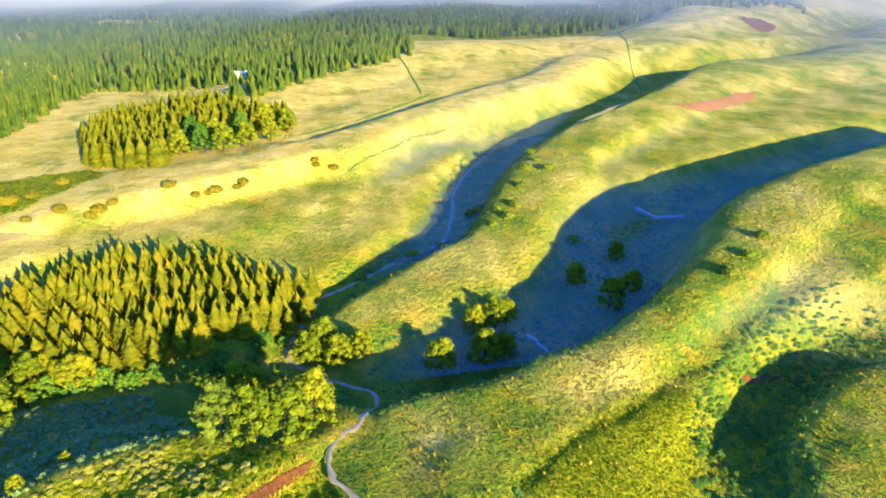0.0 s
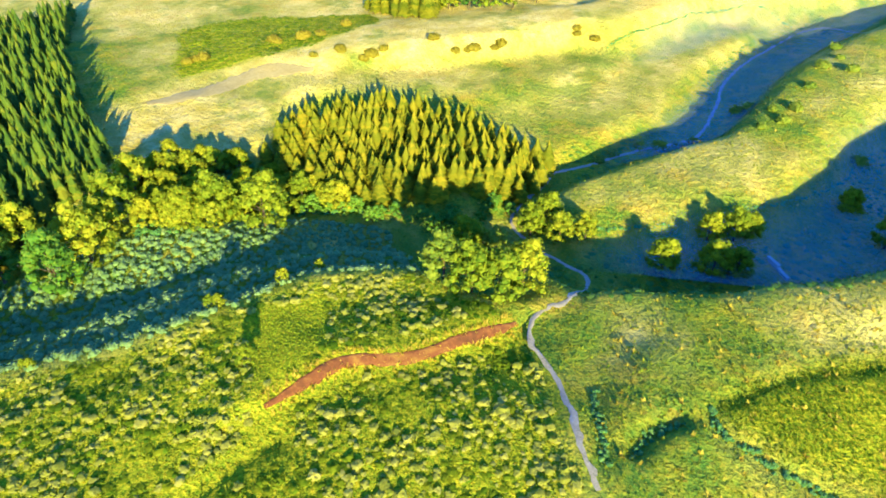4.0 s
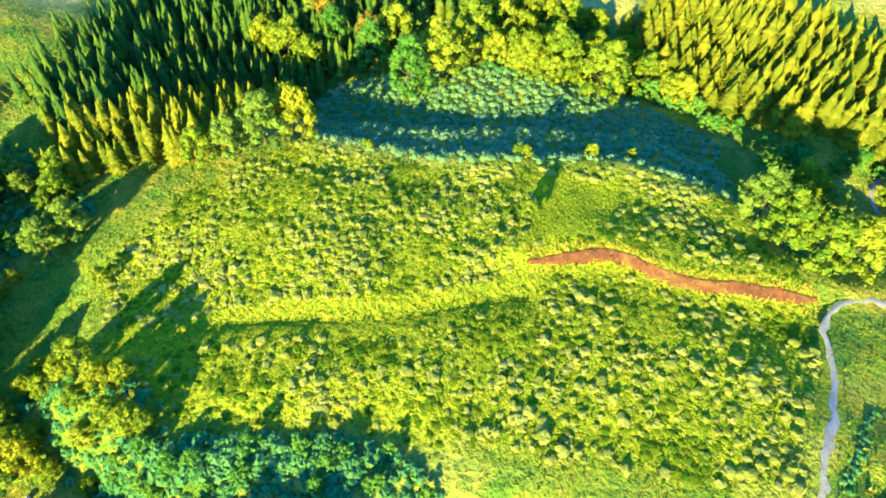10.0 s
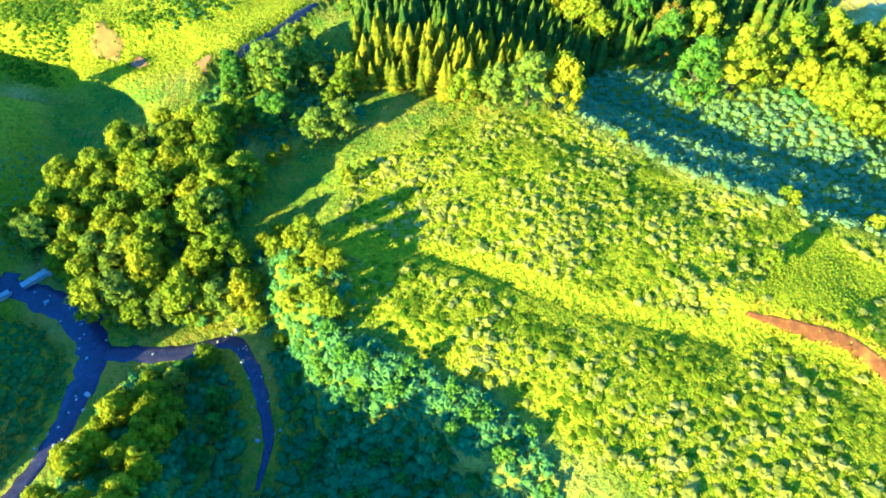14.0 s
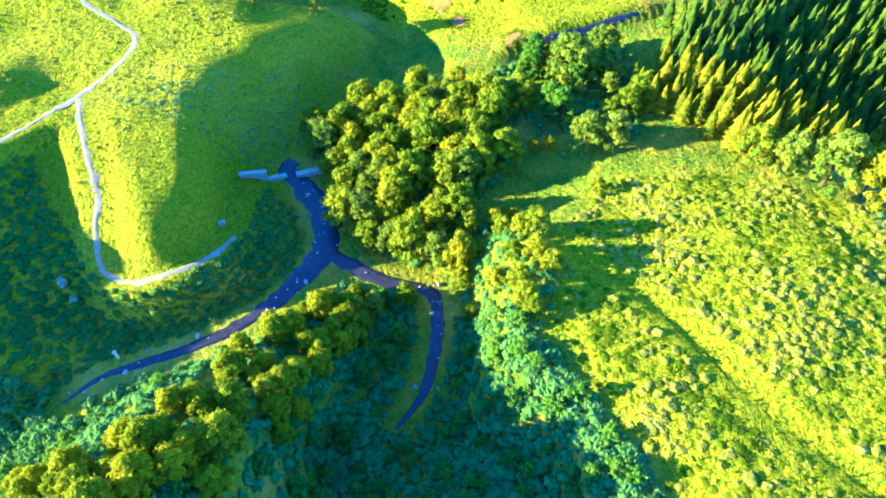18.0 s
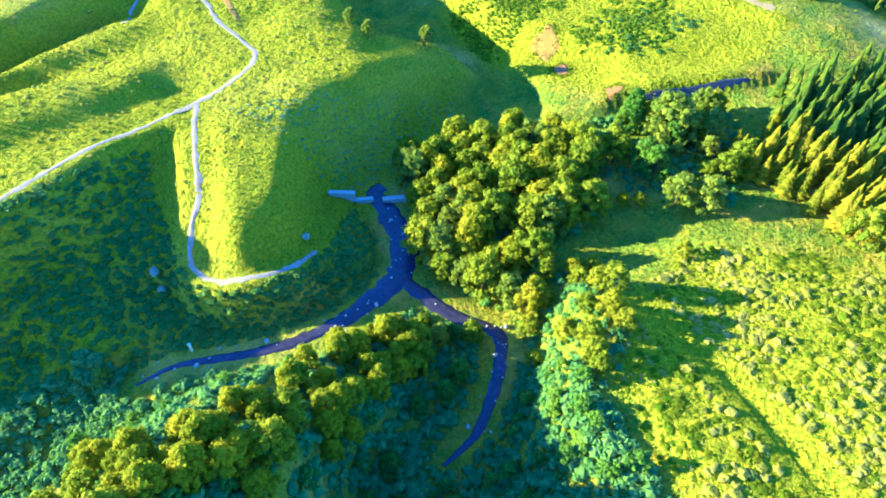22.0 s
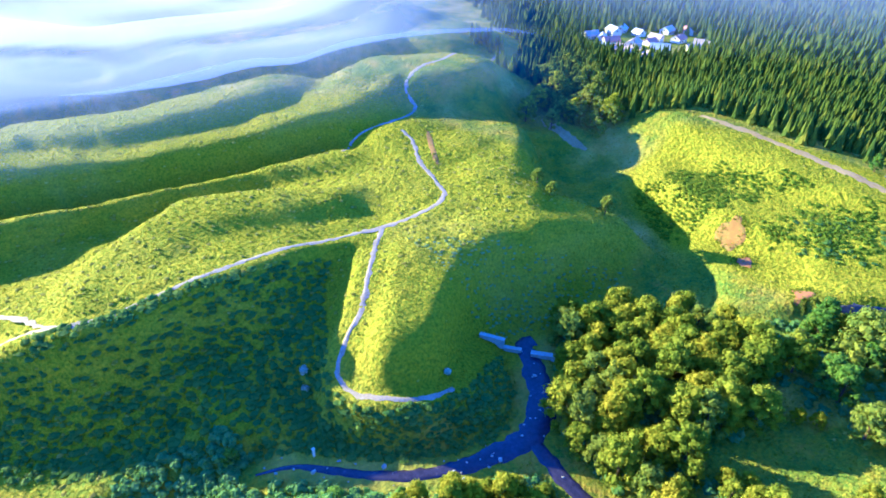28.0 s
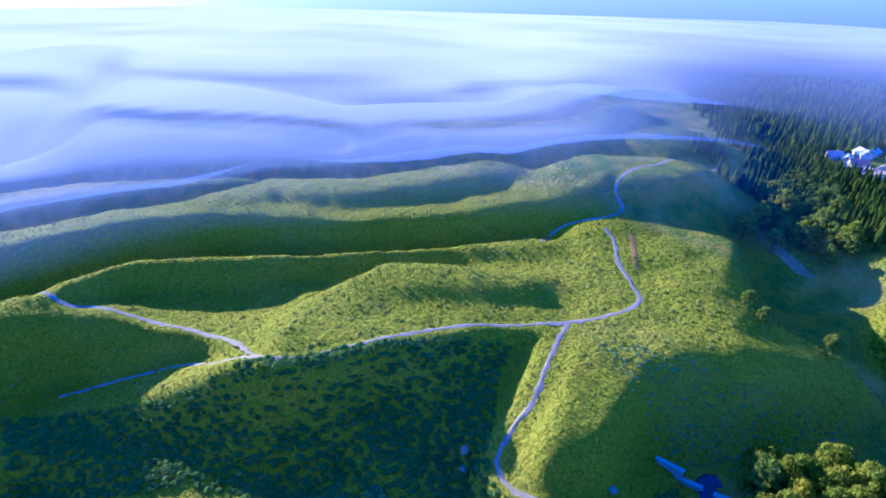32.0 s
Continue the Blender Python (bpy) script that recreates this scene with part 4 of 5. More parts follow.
def scatter(inside, box, spacing, seed, jitter=0.48):
    """Plants on a jittered grid in a box (x0, y0, x1, y1), kept where inside(x, y) is true."""
    r = np.random.RandomState(seed)
    x, y = np.meshgrid(np.arange(box[0], box[2], spacing), np.arange(box[1], box[3], spacing))
    x = x.ravel() + r.uniform(-jitter, jitter, x.size) * spacing
    y = y.ravel() + r.uniform(-jitter, jitter, y.size) * spacing
    k = inside(x, y)
    return x[k], y[k]


def box_of(points):
    p = np.array(points)
    return (*p.min(0), *p.max(0))


def away(points, distance, x, y):
    return along([(p[0], p[1], 0) for p in points], x, y)[0] > distance ** 2


def joined(name, shapes, x, y, size, seed, material, label, category, tall=None, sink=0.15, soft=False):
    """Many plants in one mesh, for woods, scrub and grass that nobody could count."""
    r = np.random.RandomState(seed)
    z = ground_at(x, y) - sink
    pick, turn = r.randint(0, len(shapes), len(x)), r.uniform(0, 6.283, len(x))
    tall = size if tall is None else tall
    verts, faces, base = [], [], 0
    for n, (v, f) in enumerate(shapes):
        k = np.nonzero(pick == n)[0]
        if not len(k):
            continue
        c, s = (np.cos(turn[k]) * size[k])[:, None], (np.sin(turn[k]) * size[k])[:, None]
        w = np.stack([v[:, 0] * c - v[:, 1] * s + x[k, None], v[:, 0] * s + v[:, 1] * c + y[k, None], v[:, 2] * tall[k, None] + z[k, None]], -1)
        verts.append(w.reshape(-1, 3))
        faces.append((f[None] + (np.arange(len(k)) * len(v))[:, None, None]).reshape(-1, f.shape[1]) + base)
        base += len(k) * len(v)
    me = mesh_from(name, np.concatenate(verts), np.concatenate(faces), material, soft)
    layer = me.attributes.new("tone", "FLOAT", "POINT")
    drift = np.clip(0.5 + 0.5 * waves(x, y, 60, seed) * 0.6 + r.uniform(-0.4, 0.4, len(x)), 0, 1)
    layer.data.foreach_set("value", np.concatenate([np.repeat(drift[pick == n], len(v)) for n, (v, f) in enumerate(shapes)]).astype(np.float32))
    return tagged(new(name, me), label, category, kind="stuff")


rnd = np.random.RandomState(5)
R0 = random.Random(11)


def set_at(x, y, turn, wide, tall=None, sink=0.1):
    return Matrix.LocRotScale((x, y, float(ground_at(x, y)[0]) - sink), Euler((0, 0, turn)), (wide, wide, tall or wide))


# ---- broadleaf trees ----
def broadleaf_tree(seed, height, spread, crown_material, label):
    tree = tagged(new("broadleaf_tree"), label, "tree")
    part("trunk", mesh_from("trunk", *stem_shape(height * 0.72, height * 0.026, 7, 6, spread, seed), BARK), tree)
    v, f = crown_shape(seed, height, spread)
    part("crown", mesh_from("crown", v, f, crown_material), tree)
    return tree


TREE_KINDS = [
    (11.0, 5.2, LEAF, "full green broadleaf tree with a rounded crown"),
    (9.5, 5.0, LEAF_YELLOW, "broadleaf tree with a yellow-green sunlit crown"),
    (12.5, 4.6, LEAF_DARK, "tall dark green broadleaf tree with a dense crown"),
    (8.0, 4.4, LEAF, "low spreading green broadleaf tree"),
    (10.5, 4.8, LEAF_PALE, "broadleaf tree with a pale dusty green crown"),
    (9.0, 4.2, LEAF_ORANGE, "broadleaf tree turning orange in early autumn"),
]
TREES = []
for k, (height, spread, mat, label) in enumerate(TREE_KINDS):
    TREES.append(broadleaf_tree(30 + k, height, spread, mat, label))
used = set()


def plant_tree(kind, x, y, size, group, tall=1.0):
    m = set_at(x, y, R0.uniform(0, 6.28), size, size * tall)
    if kind not in used:
        used.add(kind)
        TREES[kind].matrix_basis = m
        tree = TREES[kind]
    else:
        tree = copy_thing(TREES[kind], m @ Matrix.Diagonal((1 / TREES[kind].scale[0], 1 / TREES[kind].scale[1], 1 / TREES[kind].scale[2], 1)))
    tagged(tree, group=group)


def wood(area, spacing, kinds, lo, hi, group, seed, clear=5.0):
    x, y = scatter(lambda a, b: in_area(area)(a, b) & away(STREAM_MAIN, clear, a, b), box_of(area), spacing, seed)
    for a, b in zip(x, y):
        plant_tree(R0.choice(kinds), float(a), float(b), R0.uniform(lo, hi), group, R0.uniform(0.9, 1.15))


wood(KNOLL_WOOD, 6.3, (0, 1, 1, 3, 4, 0), 1.0, 1.5, "trees of the knoll wood", 21)
wood(SPUR_WOOD, 4.9, (0, 1, 1, 3, 1, 1), 0.65, 1.0, "trees along the stream spur", 22, 12.0)
wood(RAVINE_INNER, 10.0, (2, 2, 0, 4), 0.55, 0.85, "trees in the ravine", 24)
wood(LIGHT_WOOD, 6.8, (1, 0, 1, 3), 0.9, 1.3, "trees of the light wood", 25)
wood(THICKET, 7.0, (0, 1, 3, 0), 0.6, 0.95, "trees between the wood and the field", 27)
wood(WEST_THICKET, 10.0, (0, 4, 2, 0), 0.8, 1.3, "trees of the western thicket", 26)
THICKET_CROWNS = [crown_shape(60 + k, 9.0, 4.4, 16, 36, 0.34) for k in range(4)]
for n, (area, spacing, lo, hi, clear) in enumerate(((RAVINE_SCRUB, 7.5, 0.4, 0.75, 5), (RAVINE_EAST, 6.0, 0.3, 0.6, 5), (SPUR_FLANK, 8.0, 0.4, 0.7, 6), (RAVINE_FLOOR, 8.0, 0.3, 0.6, 5), (SPUR_NEAR, 6.5, 0.35, 0.7, 5))):
    x, y = scatter(lambda a, b: in_area(area)(a, b) & away(STREAM_MAIN, clear, a, b) & away(STREAM_SIDE, 4, a, b), box_of(area), spacing, 23 + n)
    joined("thicket", THICKET_CROWNS, x, y, rnd.uniform(lo, hi, len(x)), 33 + n, LEAF_SHADE, "dense low trees filling the shaded ravine", "trees", sink=0.4)
c = curve_points([(*p, 0) for p in CEDAR_FOOT], 2.6)
q = np.random.RandomState(39)
joined("thicket", THICKET_CROWNS, c[:, 0] + q.normal(0, 2.6, len(c)), c[:, 1] + q.normal(0, 2.6, len(c)), q.uniform(0.45, 0.95, len(c)), 40, LEAF_SHADE, "broadleaf bushes along the foot of the cedar wood", "trees", sink=0.4)
x, y = scatter(in_area(PALE_WOOD), box_of(PALE_WOOD), 6.5, 37)
joined("pale_wood", THICKET_CROWNS, x, y, rnd.uniform(0.8, 1.35, len(x)), 38, LEAF_PALE, "pale olive broadleaf wood below the forest edge", "trees", sink=0.4)
for points, kinds, lo, hi, group in ((CLUMP_TREES, (0, 0, 4), 1.4, 1.8, "trees beside the track"), (VALLEY_TREES, (0, 3, 0), 1.0, 1.5, "trees in the northern valley"),
                                     (ROUND_TREES, (0, 4, 1), 1.3, 2.0, "trees at the field's western end"), (SMALL_TREES, (1, 3, 0), 0.4, 0.6, "small trees dotted over the field"), (EDGE_TREES, (0, 2, 1, 4, 0), 1.6, 2.3, "trees along the forest edge"),
                                     (PALE_TREES, (4, 4, 0), 1.1, 1.6, "pale trees at the western forest edge"), (GREEN_CLUMP, (0, 2, 0), 1.5, 2.0, "trees of the northern wood"), (HOUSE_TREES, (0, 2, 0, 3), 0.6, 0.95, "garden trees by the houses"), (LONE_TREES, (4, 4), 0.6, 0.9, "lone trees on the slope")):
    for x, y in points:
        plant_tree(R0.choice(kinds), x, y, R0.uniform(lo, hi), group)

for x, y in TURNING_TREES:
    plant_tree(5, x, y, R0.uniform(1.7, 2.0), "trees along the forest edge")

# ---- cedars ----
CEDAR_TREES = []
for k in range(4):
    tree = tagged(new("cedar_tree"), "narrow conical cedar with dense green needles", "tree", "cedars of the plantation")
    part("trunk", mesh_from("trunk", *stem_shape(14.0, 0.22, 6), BARK), tree)
    part("crown", mesh_from("crown", *cedar_shape(k, 18.0, 4.9 if k < 2 else 3.1, 14, 12), CEDAR), tree)
    CEDAR_TREES.append(tree)
NEAR_CEDARS = [cedar_shape(k + 10, 1.0, 0.27, 10, 10) for k in range(5)]
SLIM_CEDARS = [cedar_shape(k + 15, 1.0, 0.165, 9, 9) for k in range(5)]
FAR_CEDARS = [cedar_shape(k + 20, 1.0, 0.25, 3, 6) for k in range(4)]
placed = 0


def cedar_stand(name, area, spacing, lo, hi, front, seed):
    """A stand of cedars: those along its front are things of their own, the rest is joined."""
    global placed
    x, y = scatter(in_area(area), box_of(area), spacing, seed)
    tall = rnd.uniform(lo, hi, len(x))
    alone = front(x, y)
    for a, b, h in zip(x[alone], y[alone], tall[alone]):
        m = set_at(float(a), float(b), R0.uniform(0, 6.28), h / 18.0)
        if placed < 4:
            CEDAR_TREES[placed].matrix_basis = m
        else:
            t = CEDAR_TREES[placed % 2 + (0 if name == "cedar_wood" else 2)]
            copy_thing(t, m @ Matrix.Diagonal((1 / t.scale[0], 1 / t.scale[1], 1 / t.scale[2], 1)))
        placed += 1
    rest = ~alone
    joined(name, NEAR_CEDARS if name == "cedar_wood" else SLIM_CEDARS, x[rest], y[rest], tall[rest], seed + 1, CEDAR if name == "cedar_wood" else CEDAR_FAR, "dense stand of green cedars", "trees")


cedar_stand("cedar_wood", CEDAR_WOOD, 5.2, 10, 15.5, lambda x, y: y < 190 + 0.6 * np.abs(x + 70), 41)
cedar_stand("cedar_forest", CEDAR_FOREST, 4.7, 11, 18, lambda x, y: (x > -194) & (y < 70), 43)

# ---- far woods ----
FOREST_WEST = [(-284, -149), (-266, -175), (-262, -210), (-265, -245), (-305, -300), (-335, -345), (-560, -690), (-860, -1130), (-1350, -1950), (-3200, -3000), (-3200, 100), (-300, 60), (-286, -20), (-288, -100)]


def far_wood(x, y):
    """The forests west of the lane and north of the hay fields, with their clearings."""
    r = np.hypot(x, y)
    ragged = 22 * waves(x, y, 70, 77) * np.clip(r / 400, 0.3, 4)
    west = in_area(FOREST_WEST)(x + ragged, y - ragged)
    west &= (r < 450) | (x - 0.66 * y + 103 < -20)
    lane = away(LANE_WEST, 9, x, y)
    gap = (np.hypot((x + 470) * 0.85, (y + 312) * 1.1) > 50) & (np.hypot(x + 292, y + 38) > 26)
    north = (y > 440) & (y > 640 + 1.3 * (x + 40)) & (x < 60) | (y > 1150 + 0.1 * x) & (x < 900) | (y > 1500)
    north &= ~((np.abs(x + 190) < 70) & (y < 640))
    clear = waves(x, y, 420, 31) < 0.75
    return (west & gap & lane | north) & clear & (r < 3200)


for n, (spacing, lo, hi, tall) in enumerate(((5.0, 0, 560, 9.5), (10.0, 560, 1150, 12.5), (18.0, 1150, 2000, 17), (34.0, 2000, 3200, 22))):
    x, y = scatter(lambda a, b: far_wood(a, b) & (np.hypot(a, b) >= lo) & (np.hypot(a, b) < hi), (-hi, -hi, min(hi, 1500), hi), spacing, 101 + n)
    joined("far_forest", FAR_CEDARS, x, y, rnd.uniform(0.75, 1.15, len(x)) * tall * (1 + 0.25 * n), 111 + n, CEDAR_FAR, "distant dark green conifer forest", "forest", rnd.uniform(0.75, 1.15, len(x)) * tall)
x, y = scatter(lambda a, b: in_area(WOOD_NORTH)(a, b) & ~((a > -122) & (b < 452 + 0.3 * (a + 90))), box_of(WOOD_NORTH), 6.5, 121)
joined("north_wood", NEAR_CEDARS, x, y, rnd.uniform(13, 18, len(x)) * 1.15, 122, CEDAR, "small olive wood between hay fields", "trees")

# ---- scrub and grass ----
SHRUBS = [shrub_shape(k, 24, 3, 0.17) for k in range(6)]
SMALL_SHRUBS = [shrub_shape(k + 10, 14, 2, 0.20) for k in range(5)]
TUFTS = [tuft_shape(k) for k in range(6)]
PUFFS = [puff_shape(k + 200) for k in range(7)]
SMALL_PUFFS = [small_puff(k + 220) for k in range(7)]
field, mown, shade = in_area(FIELD), in_area(MOWN), in_area(SHADE_SLOPE)


def open_field(x, y):
    return field(x, y) & ~mown(x, y) & away(RED_BANK, 4.0, x, y) & away(STRIP_BANK, 4.5, x, y) & away(TRACK_NORTH, 3.0, x, y)


x, y = scatter(open_field, box_of(FIELD), 1.55, 51, 1.3)
drift = waves(x, y, 13, 15)
k = (drift + rnd.uniform(-1.2, 1.2, len(x)) > -1.1) & field(x, y)
x, y, drift = x[k], y[k], drift[k]
size = rnd.uniform(0.3, 1.0, len(x)) ** 1.2 * (1.05 + 0.35 * drift)
k = waves(x, y, 38, 12) + rnd.uniform(-0.7, 0.7, len(x)) > 0.0
joined("pale_scrub", PUFFS, x[k], y[k], size[k] * 1.1, 52, SCRUB_PALE, "pale dusty green scrub clumps over the field", "scrub", size[k] * rnd.uniform(0.6, 1.0, k.sum()))
joined("green_scrub", SMALL_PUFFS, x[~k], y[~k], size[~k] * 1.2, 53, SCRUB_GREEN, "bright green low scrub over the field", "scrub", size[~k] * rnd.uniform(0.3, 0.65, (~k).sum()))
x, y = scatter(shade, box_of(SHADE_SLOPE), 2.0, 54, 0.8)
joined("slope_scrub", SMALL_PUFFS, x, y, rnd.uniform(0.6, 1.4, len(x)), 55, SCRUB_SHADE_PALE, "pale scrub on the slope below the field", "scrub")
for n, area in enumerate((RAVINE_SCRUB, RAVINE_INNER, WEST_THICKET, THICKET, KNOLL_WOOD, SPUR_WOOD, LIGHT_WOOD, SPUR_FLANK, RAVINE_FLOOR, RAVINE_EAST, SPUR_NEAR, STREAM_END)):
    x, y = scatter(in_area(area), box_of(area), 1.9 if n < 2 or n > 6 else 2.6, 56 + n, 0.9)
    k = away(STREAM_SIDE, 2.9, x, y) & away(STREAM_MAIN, 4.6, x, y)
    joined("undergrowth", SMALL_SHRUBS, x[k], y[k], rnd.uniform(1.0, 2.2, k.sum()), 166 + n, SCRUB_SHADE_DARK, "dense dark green undergrowth beneath the trees", "scrub")


for name, area, spacing, kind, leaf, lo, hi, seed, label in (("slope_scrub", SLOPE_SOUTH, 1.7, SMALL_PUFFS, SCRUB_SHADE_GREEN, 0.7, 1.6, 91, "dense rank growth with shade in its colour on the southern slope"),
                                                      ("slope_scrub", BOWL, 2.0, SMALL_PUFFS, SCRUB_SHADE_PALE, 0.35, 0.8, 93, "dark scrub in the shaded bowl")):
    x, y = scatter(in_area(area), box_of(area), spacing, seed, 0.9)
    k = away(TRACK_SPUR, 3.0, x, y) & away(STREAM_MAIN, 4.6, x, y) & (waves(x, y, 45, seed) + rnd.uniform(-0.9, 0.9, len(x)) > -1.2)
    joined(name, kind, x[k], y[k], rnd.uniform(lo, hi, k.sum()), seed + 1, leaf, label, "scrub", rnd.uniform(0.5, 1.5, k.sum()) * lo)
x, y = scatter(lambda a, b: in_area(STREAM_MEADOW)(a, b) & away(TRACK_SPUR, 2.0, a, b) & away(STREAM_MAIN, 4.4, a, b), box_of(STREAM_MEADOW), 1.25, 99, 0.9)
joined("slope_scrub", SMALL_SHRUBS, x, y, rnd.uniform(0.6, 1.5, len(x)), 100, SCRUB_SHADE_GREEN, "low green scrub between the track and the stream", "scrub", rnd.uniform(0.4, 1.0, len(x)))
x, y = scatter(in_area(WEST_SCRUB), box_of(WEST_SCRUB), 3.0, 97, 0.9)
k = waves(x, y, 22, 41) + rnd.uniform(-0.5, 0.5, len(x)) > 0
joined("slope_scrub", SHRUBS, x[k], y[k], rnd.uniform(0.8, 1.8, k.sum()), 98, SCRUB_SHADE_GREEN, "green scrub patches on the western meadow", "scrub", rnd.uniform(0.5, 1.1, k.sum()))
for n, area in enumerate((MEADOW_SCRUB, MEADOW_SCRUB_LOW)):
    x, y = scatter(lambda a, b: in_area(area)(a + 5 * waves(a, b, 14, 61), b + 5 * waves(a, b, 14, 62)), box_of(area), 1.25, 151 + n, 0.9)
    k = waves(x, y, 20, 63 + n) + rnd.uniform(-0.8, 0.8, len(x)) > -0.5
    joined("slope_scrub", SMALL_PUFFS, x[k], y[k], rnd.uniform(0.5, 1.2, k.sum()), 153 + n, MEADOW_LEAF, "dark green scrub spreading over the western meadow", "scrub", rnd.uniform(0.25, 0.8, k.sum()))
for n, (px, py, wide) in enumerate([(*SOIL_SCAR[1], 7.5)] + [(*p, 3.6) for p in SOIL_PATCH]):
    q = np.random.RandomState(170 + n)
    a, d = q.uniform(0, 6.283, 30), wide * np.sqrt(q.uniform(0.1, 1, 30))
    joined("bank_weeds", SMALL_PUFFS, px + d * np.cos(a), py + 0.7 * d * np.sin(a), q.uniform(0.25, 0.6, 30), 173 + n, SCRUB_GREEN, "weeds growing over the bare soil", "scrub", q.uniform(0.15, 0.4, 30))
x, y = scatter(lambda a, b: away(ROAD_RIDGE, 3.0, a, b) & away(TRACK_SPUR, 3.0, a, b) & away(PATH_BACK, 3.0, a, b), (-170, -330, 110, -130), 4.6, 95, 0.9)
joined("ridge_scrub", SMALL_PUFFS, x, y, rnd.uniform(0.35, 0.9, len(x)), 96, SCRUB_PALE, "pale grass clumps dotted over the southern ridges", "scrub", rnd.uniform(0.25, 0.7, len(x)))


def hill_grass(x, y):
    r = np.hypot(x, y)
    ok = ~mown(x, y)
    for line, gap in ((TRACK_NORTH, 2), (TRACK_VALLEY, 2), (ROAD_RIDGE, 2.2), (ROAD_SIDE, 2), (TRACK_SPUR, 2.2), (PATH_BACK, 2), (LANE_WEST, 3.2), (STREAM_MAIN, 5.5), (STREAM_SIDE, 4), (RED_BANK, 2.6)):
        ok &= away(line, gap, x, y)
    return ok & (np.random.RandomState(9).uniform(size=x.shape) < np.clip(1.4 - r / 420, 0.12, 1))


x, y = scatter(hill_grass, (-300, -300, 250, 420), 1.92, 71)
parched = terrain(x, y)[1]
k = parched + rnd.uniform(-0.35, 0.35, len(x)) > 0.5
joined("hill_grass", TUFTS, x[~k], y[~k], rnd.uniform(0.5, 1.25, (~k).sum()), 72, TUFT_GREEN, "tall green grass tufts over the hills", "grass", rnd.uniform(0.4, 1.0, (~k).sum()))
joined("dry_grass", TUFTS, x[k], y[k], rnd.uniform(0.5, 1.1, k.sum()), 73, TUFT_DRY, "straw yellow grass tufts over the northern slopes", "grass", rnd.uniform(0.3, 0.7, k.sum()))
x, y = scatter(lambda a, b: (waves(a, b, 30, 14) + np.random.RandomState(4).uniform(-1, 1, a.shape) > np.where(b > 60, 1.25, 1.0)) & hill_grass(a, b) & ~field(a, b), (-300, -300, 250, 420), 3.4, 74)
joined("hill_scrub", SMALL_SHRUBS, x, y, rnd.uniform(0.4, 0.8, len(x)), 75, SCRUB_PALE, "scattered low scrub clumps on the grass hills", "scrub", rnd.uniform(0.3, 0.55, len(x)), soft=True)

# ---- tall shaggy grass on the eastern plateau ----
x, y = scatter(lambda a, b: hill_grass(a, b) & (waves(a, b, 24, 17) + np.random.RandomState(6).uniform(-1.2, 1.2, a.shape) > 0.2), (8, 40, 190, 330), 2.6, 76, 0.8)
k = waves(x, y, 19, 18) + rnd.uniform(-0.7, 0.7, len(x)) > 0
joined("tall_grass", TUFTS, x[k], y[k], rnd.uniform(1.0, 2.2, k.sum()), 77, TUFT_DRY, "tall straw-coloured grass clumps on the plateau", "grass", rnd.uniform(0.6, 1.3, k.sum()))
joined("tall_grass", TUFTS, x[~k], y[~k], rnd.uniform(1.0, 2.0, (~k).sum()), 78, TUFT_GREEN, "lush green clumps on the plateau", "grass", rnd.uniform(0.35, 0.7, (~k).sum()), soft=True)

band = in_area(GREEN_BAND)
x, y = scatter(lambda a, b: band(a + 4 * waves(a, b, 25, 66), b + 4 * waves(a, b, 25, 67)), box_of(GREEN_BAND), 2.2, 157, 0.9)
joined("tall_grass", SMALL_PUFFS, x, y, rnd.uniform(0.8, 1.9, len(x)), 158, SCRUB_GREEN, "green rank grass in the hollow between hay fields", "grass", rnd.uniform(0.2, 0.5, len(x)), soft=True)
lush = in_area(PLATEAU_LUSH)
x, y = scatter(lambda a, b: lush(a + 3 * waves(a, b, 12, 64), b + 3 * waves(a, b, 12, 65)), box_of(PLATEAU_LUSH), 0.8, 155, 0.9)
joined("tall_grass", TUFTS, x, y, rnd.uniform(0.5, 1.2, len(x)), 156, SCRUB_GREEN, "lush green growth in a hollow of the plateau", "grass", rnd.uniform(0.3, 0.7, len(x)))


def beside(line, reach, spacing, seed, thin=0.0):
    """Places along both sides of a landform line, in drifts."""
    p = np.array(line)[:, :2]
    x, y = scatter(lambda a, b: ~away(p, reach, a, b), (*(p.min(0) - reach), *(p.max(0) + reach)), spacing, seed, 0.9)
    k = waves(x, y, 26, seed) + np.random.RandomState(seed).uniform(-0.8, 0.8, len(x)) > thin
    return x[k], y[k]


for n, (line, reach, spacing, tall) in enumerate(((LANDFORMS["gully"][1], 15, 1.9, 0.9), (LANDFORMS["valley_b"][1][2:], 22, 2.7, 0.8), (LANDFORMS["valley_c"][1][3:-2], 12, 2.8, 0.7))):
    x, y = beside(line, reach, spacing, 181 + n, -0.3)
    k = away(TRACK_NORTH, 2.5, x, y) & away(TRACK_VALLEY, 2.5, x, y) & away(WALL_NORTH, 2, x, y) & away(WEIR_NORTH, 3, x, y)
    joined("valley_scrub", SMALL_PUFFS, x[k], y[k], rnd.uniform(0.6, 1.6, k.sum()), 184 + n, SCRUB_SHADE_GREEN, "low green scrub along the valley floor", "scrub", rnd.uniform(0.3, 1.0, k.sum()) * tall)
    if n == 0:
        x, y = beside(line, 13, 7.0, 190, 0.3)
        joined("thicket", THICKET_CROWNS, x, y, rnd.uniform(0.25, 0.45, len(x)), 191, LEAF_SHADE, "bushes growing in the gully", "trees", sink=0.4)

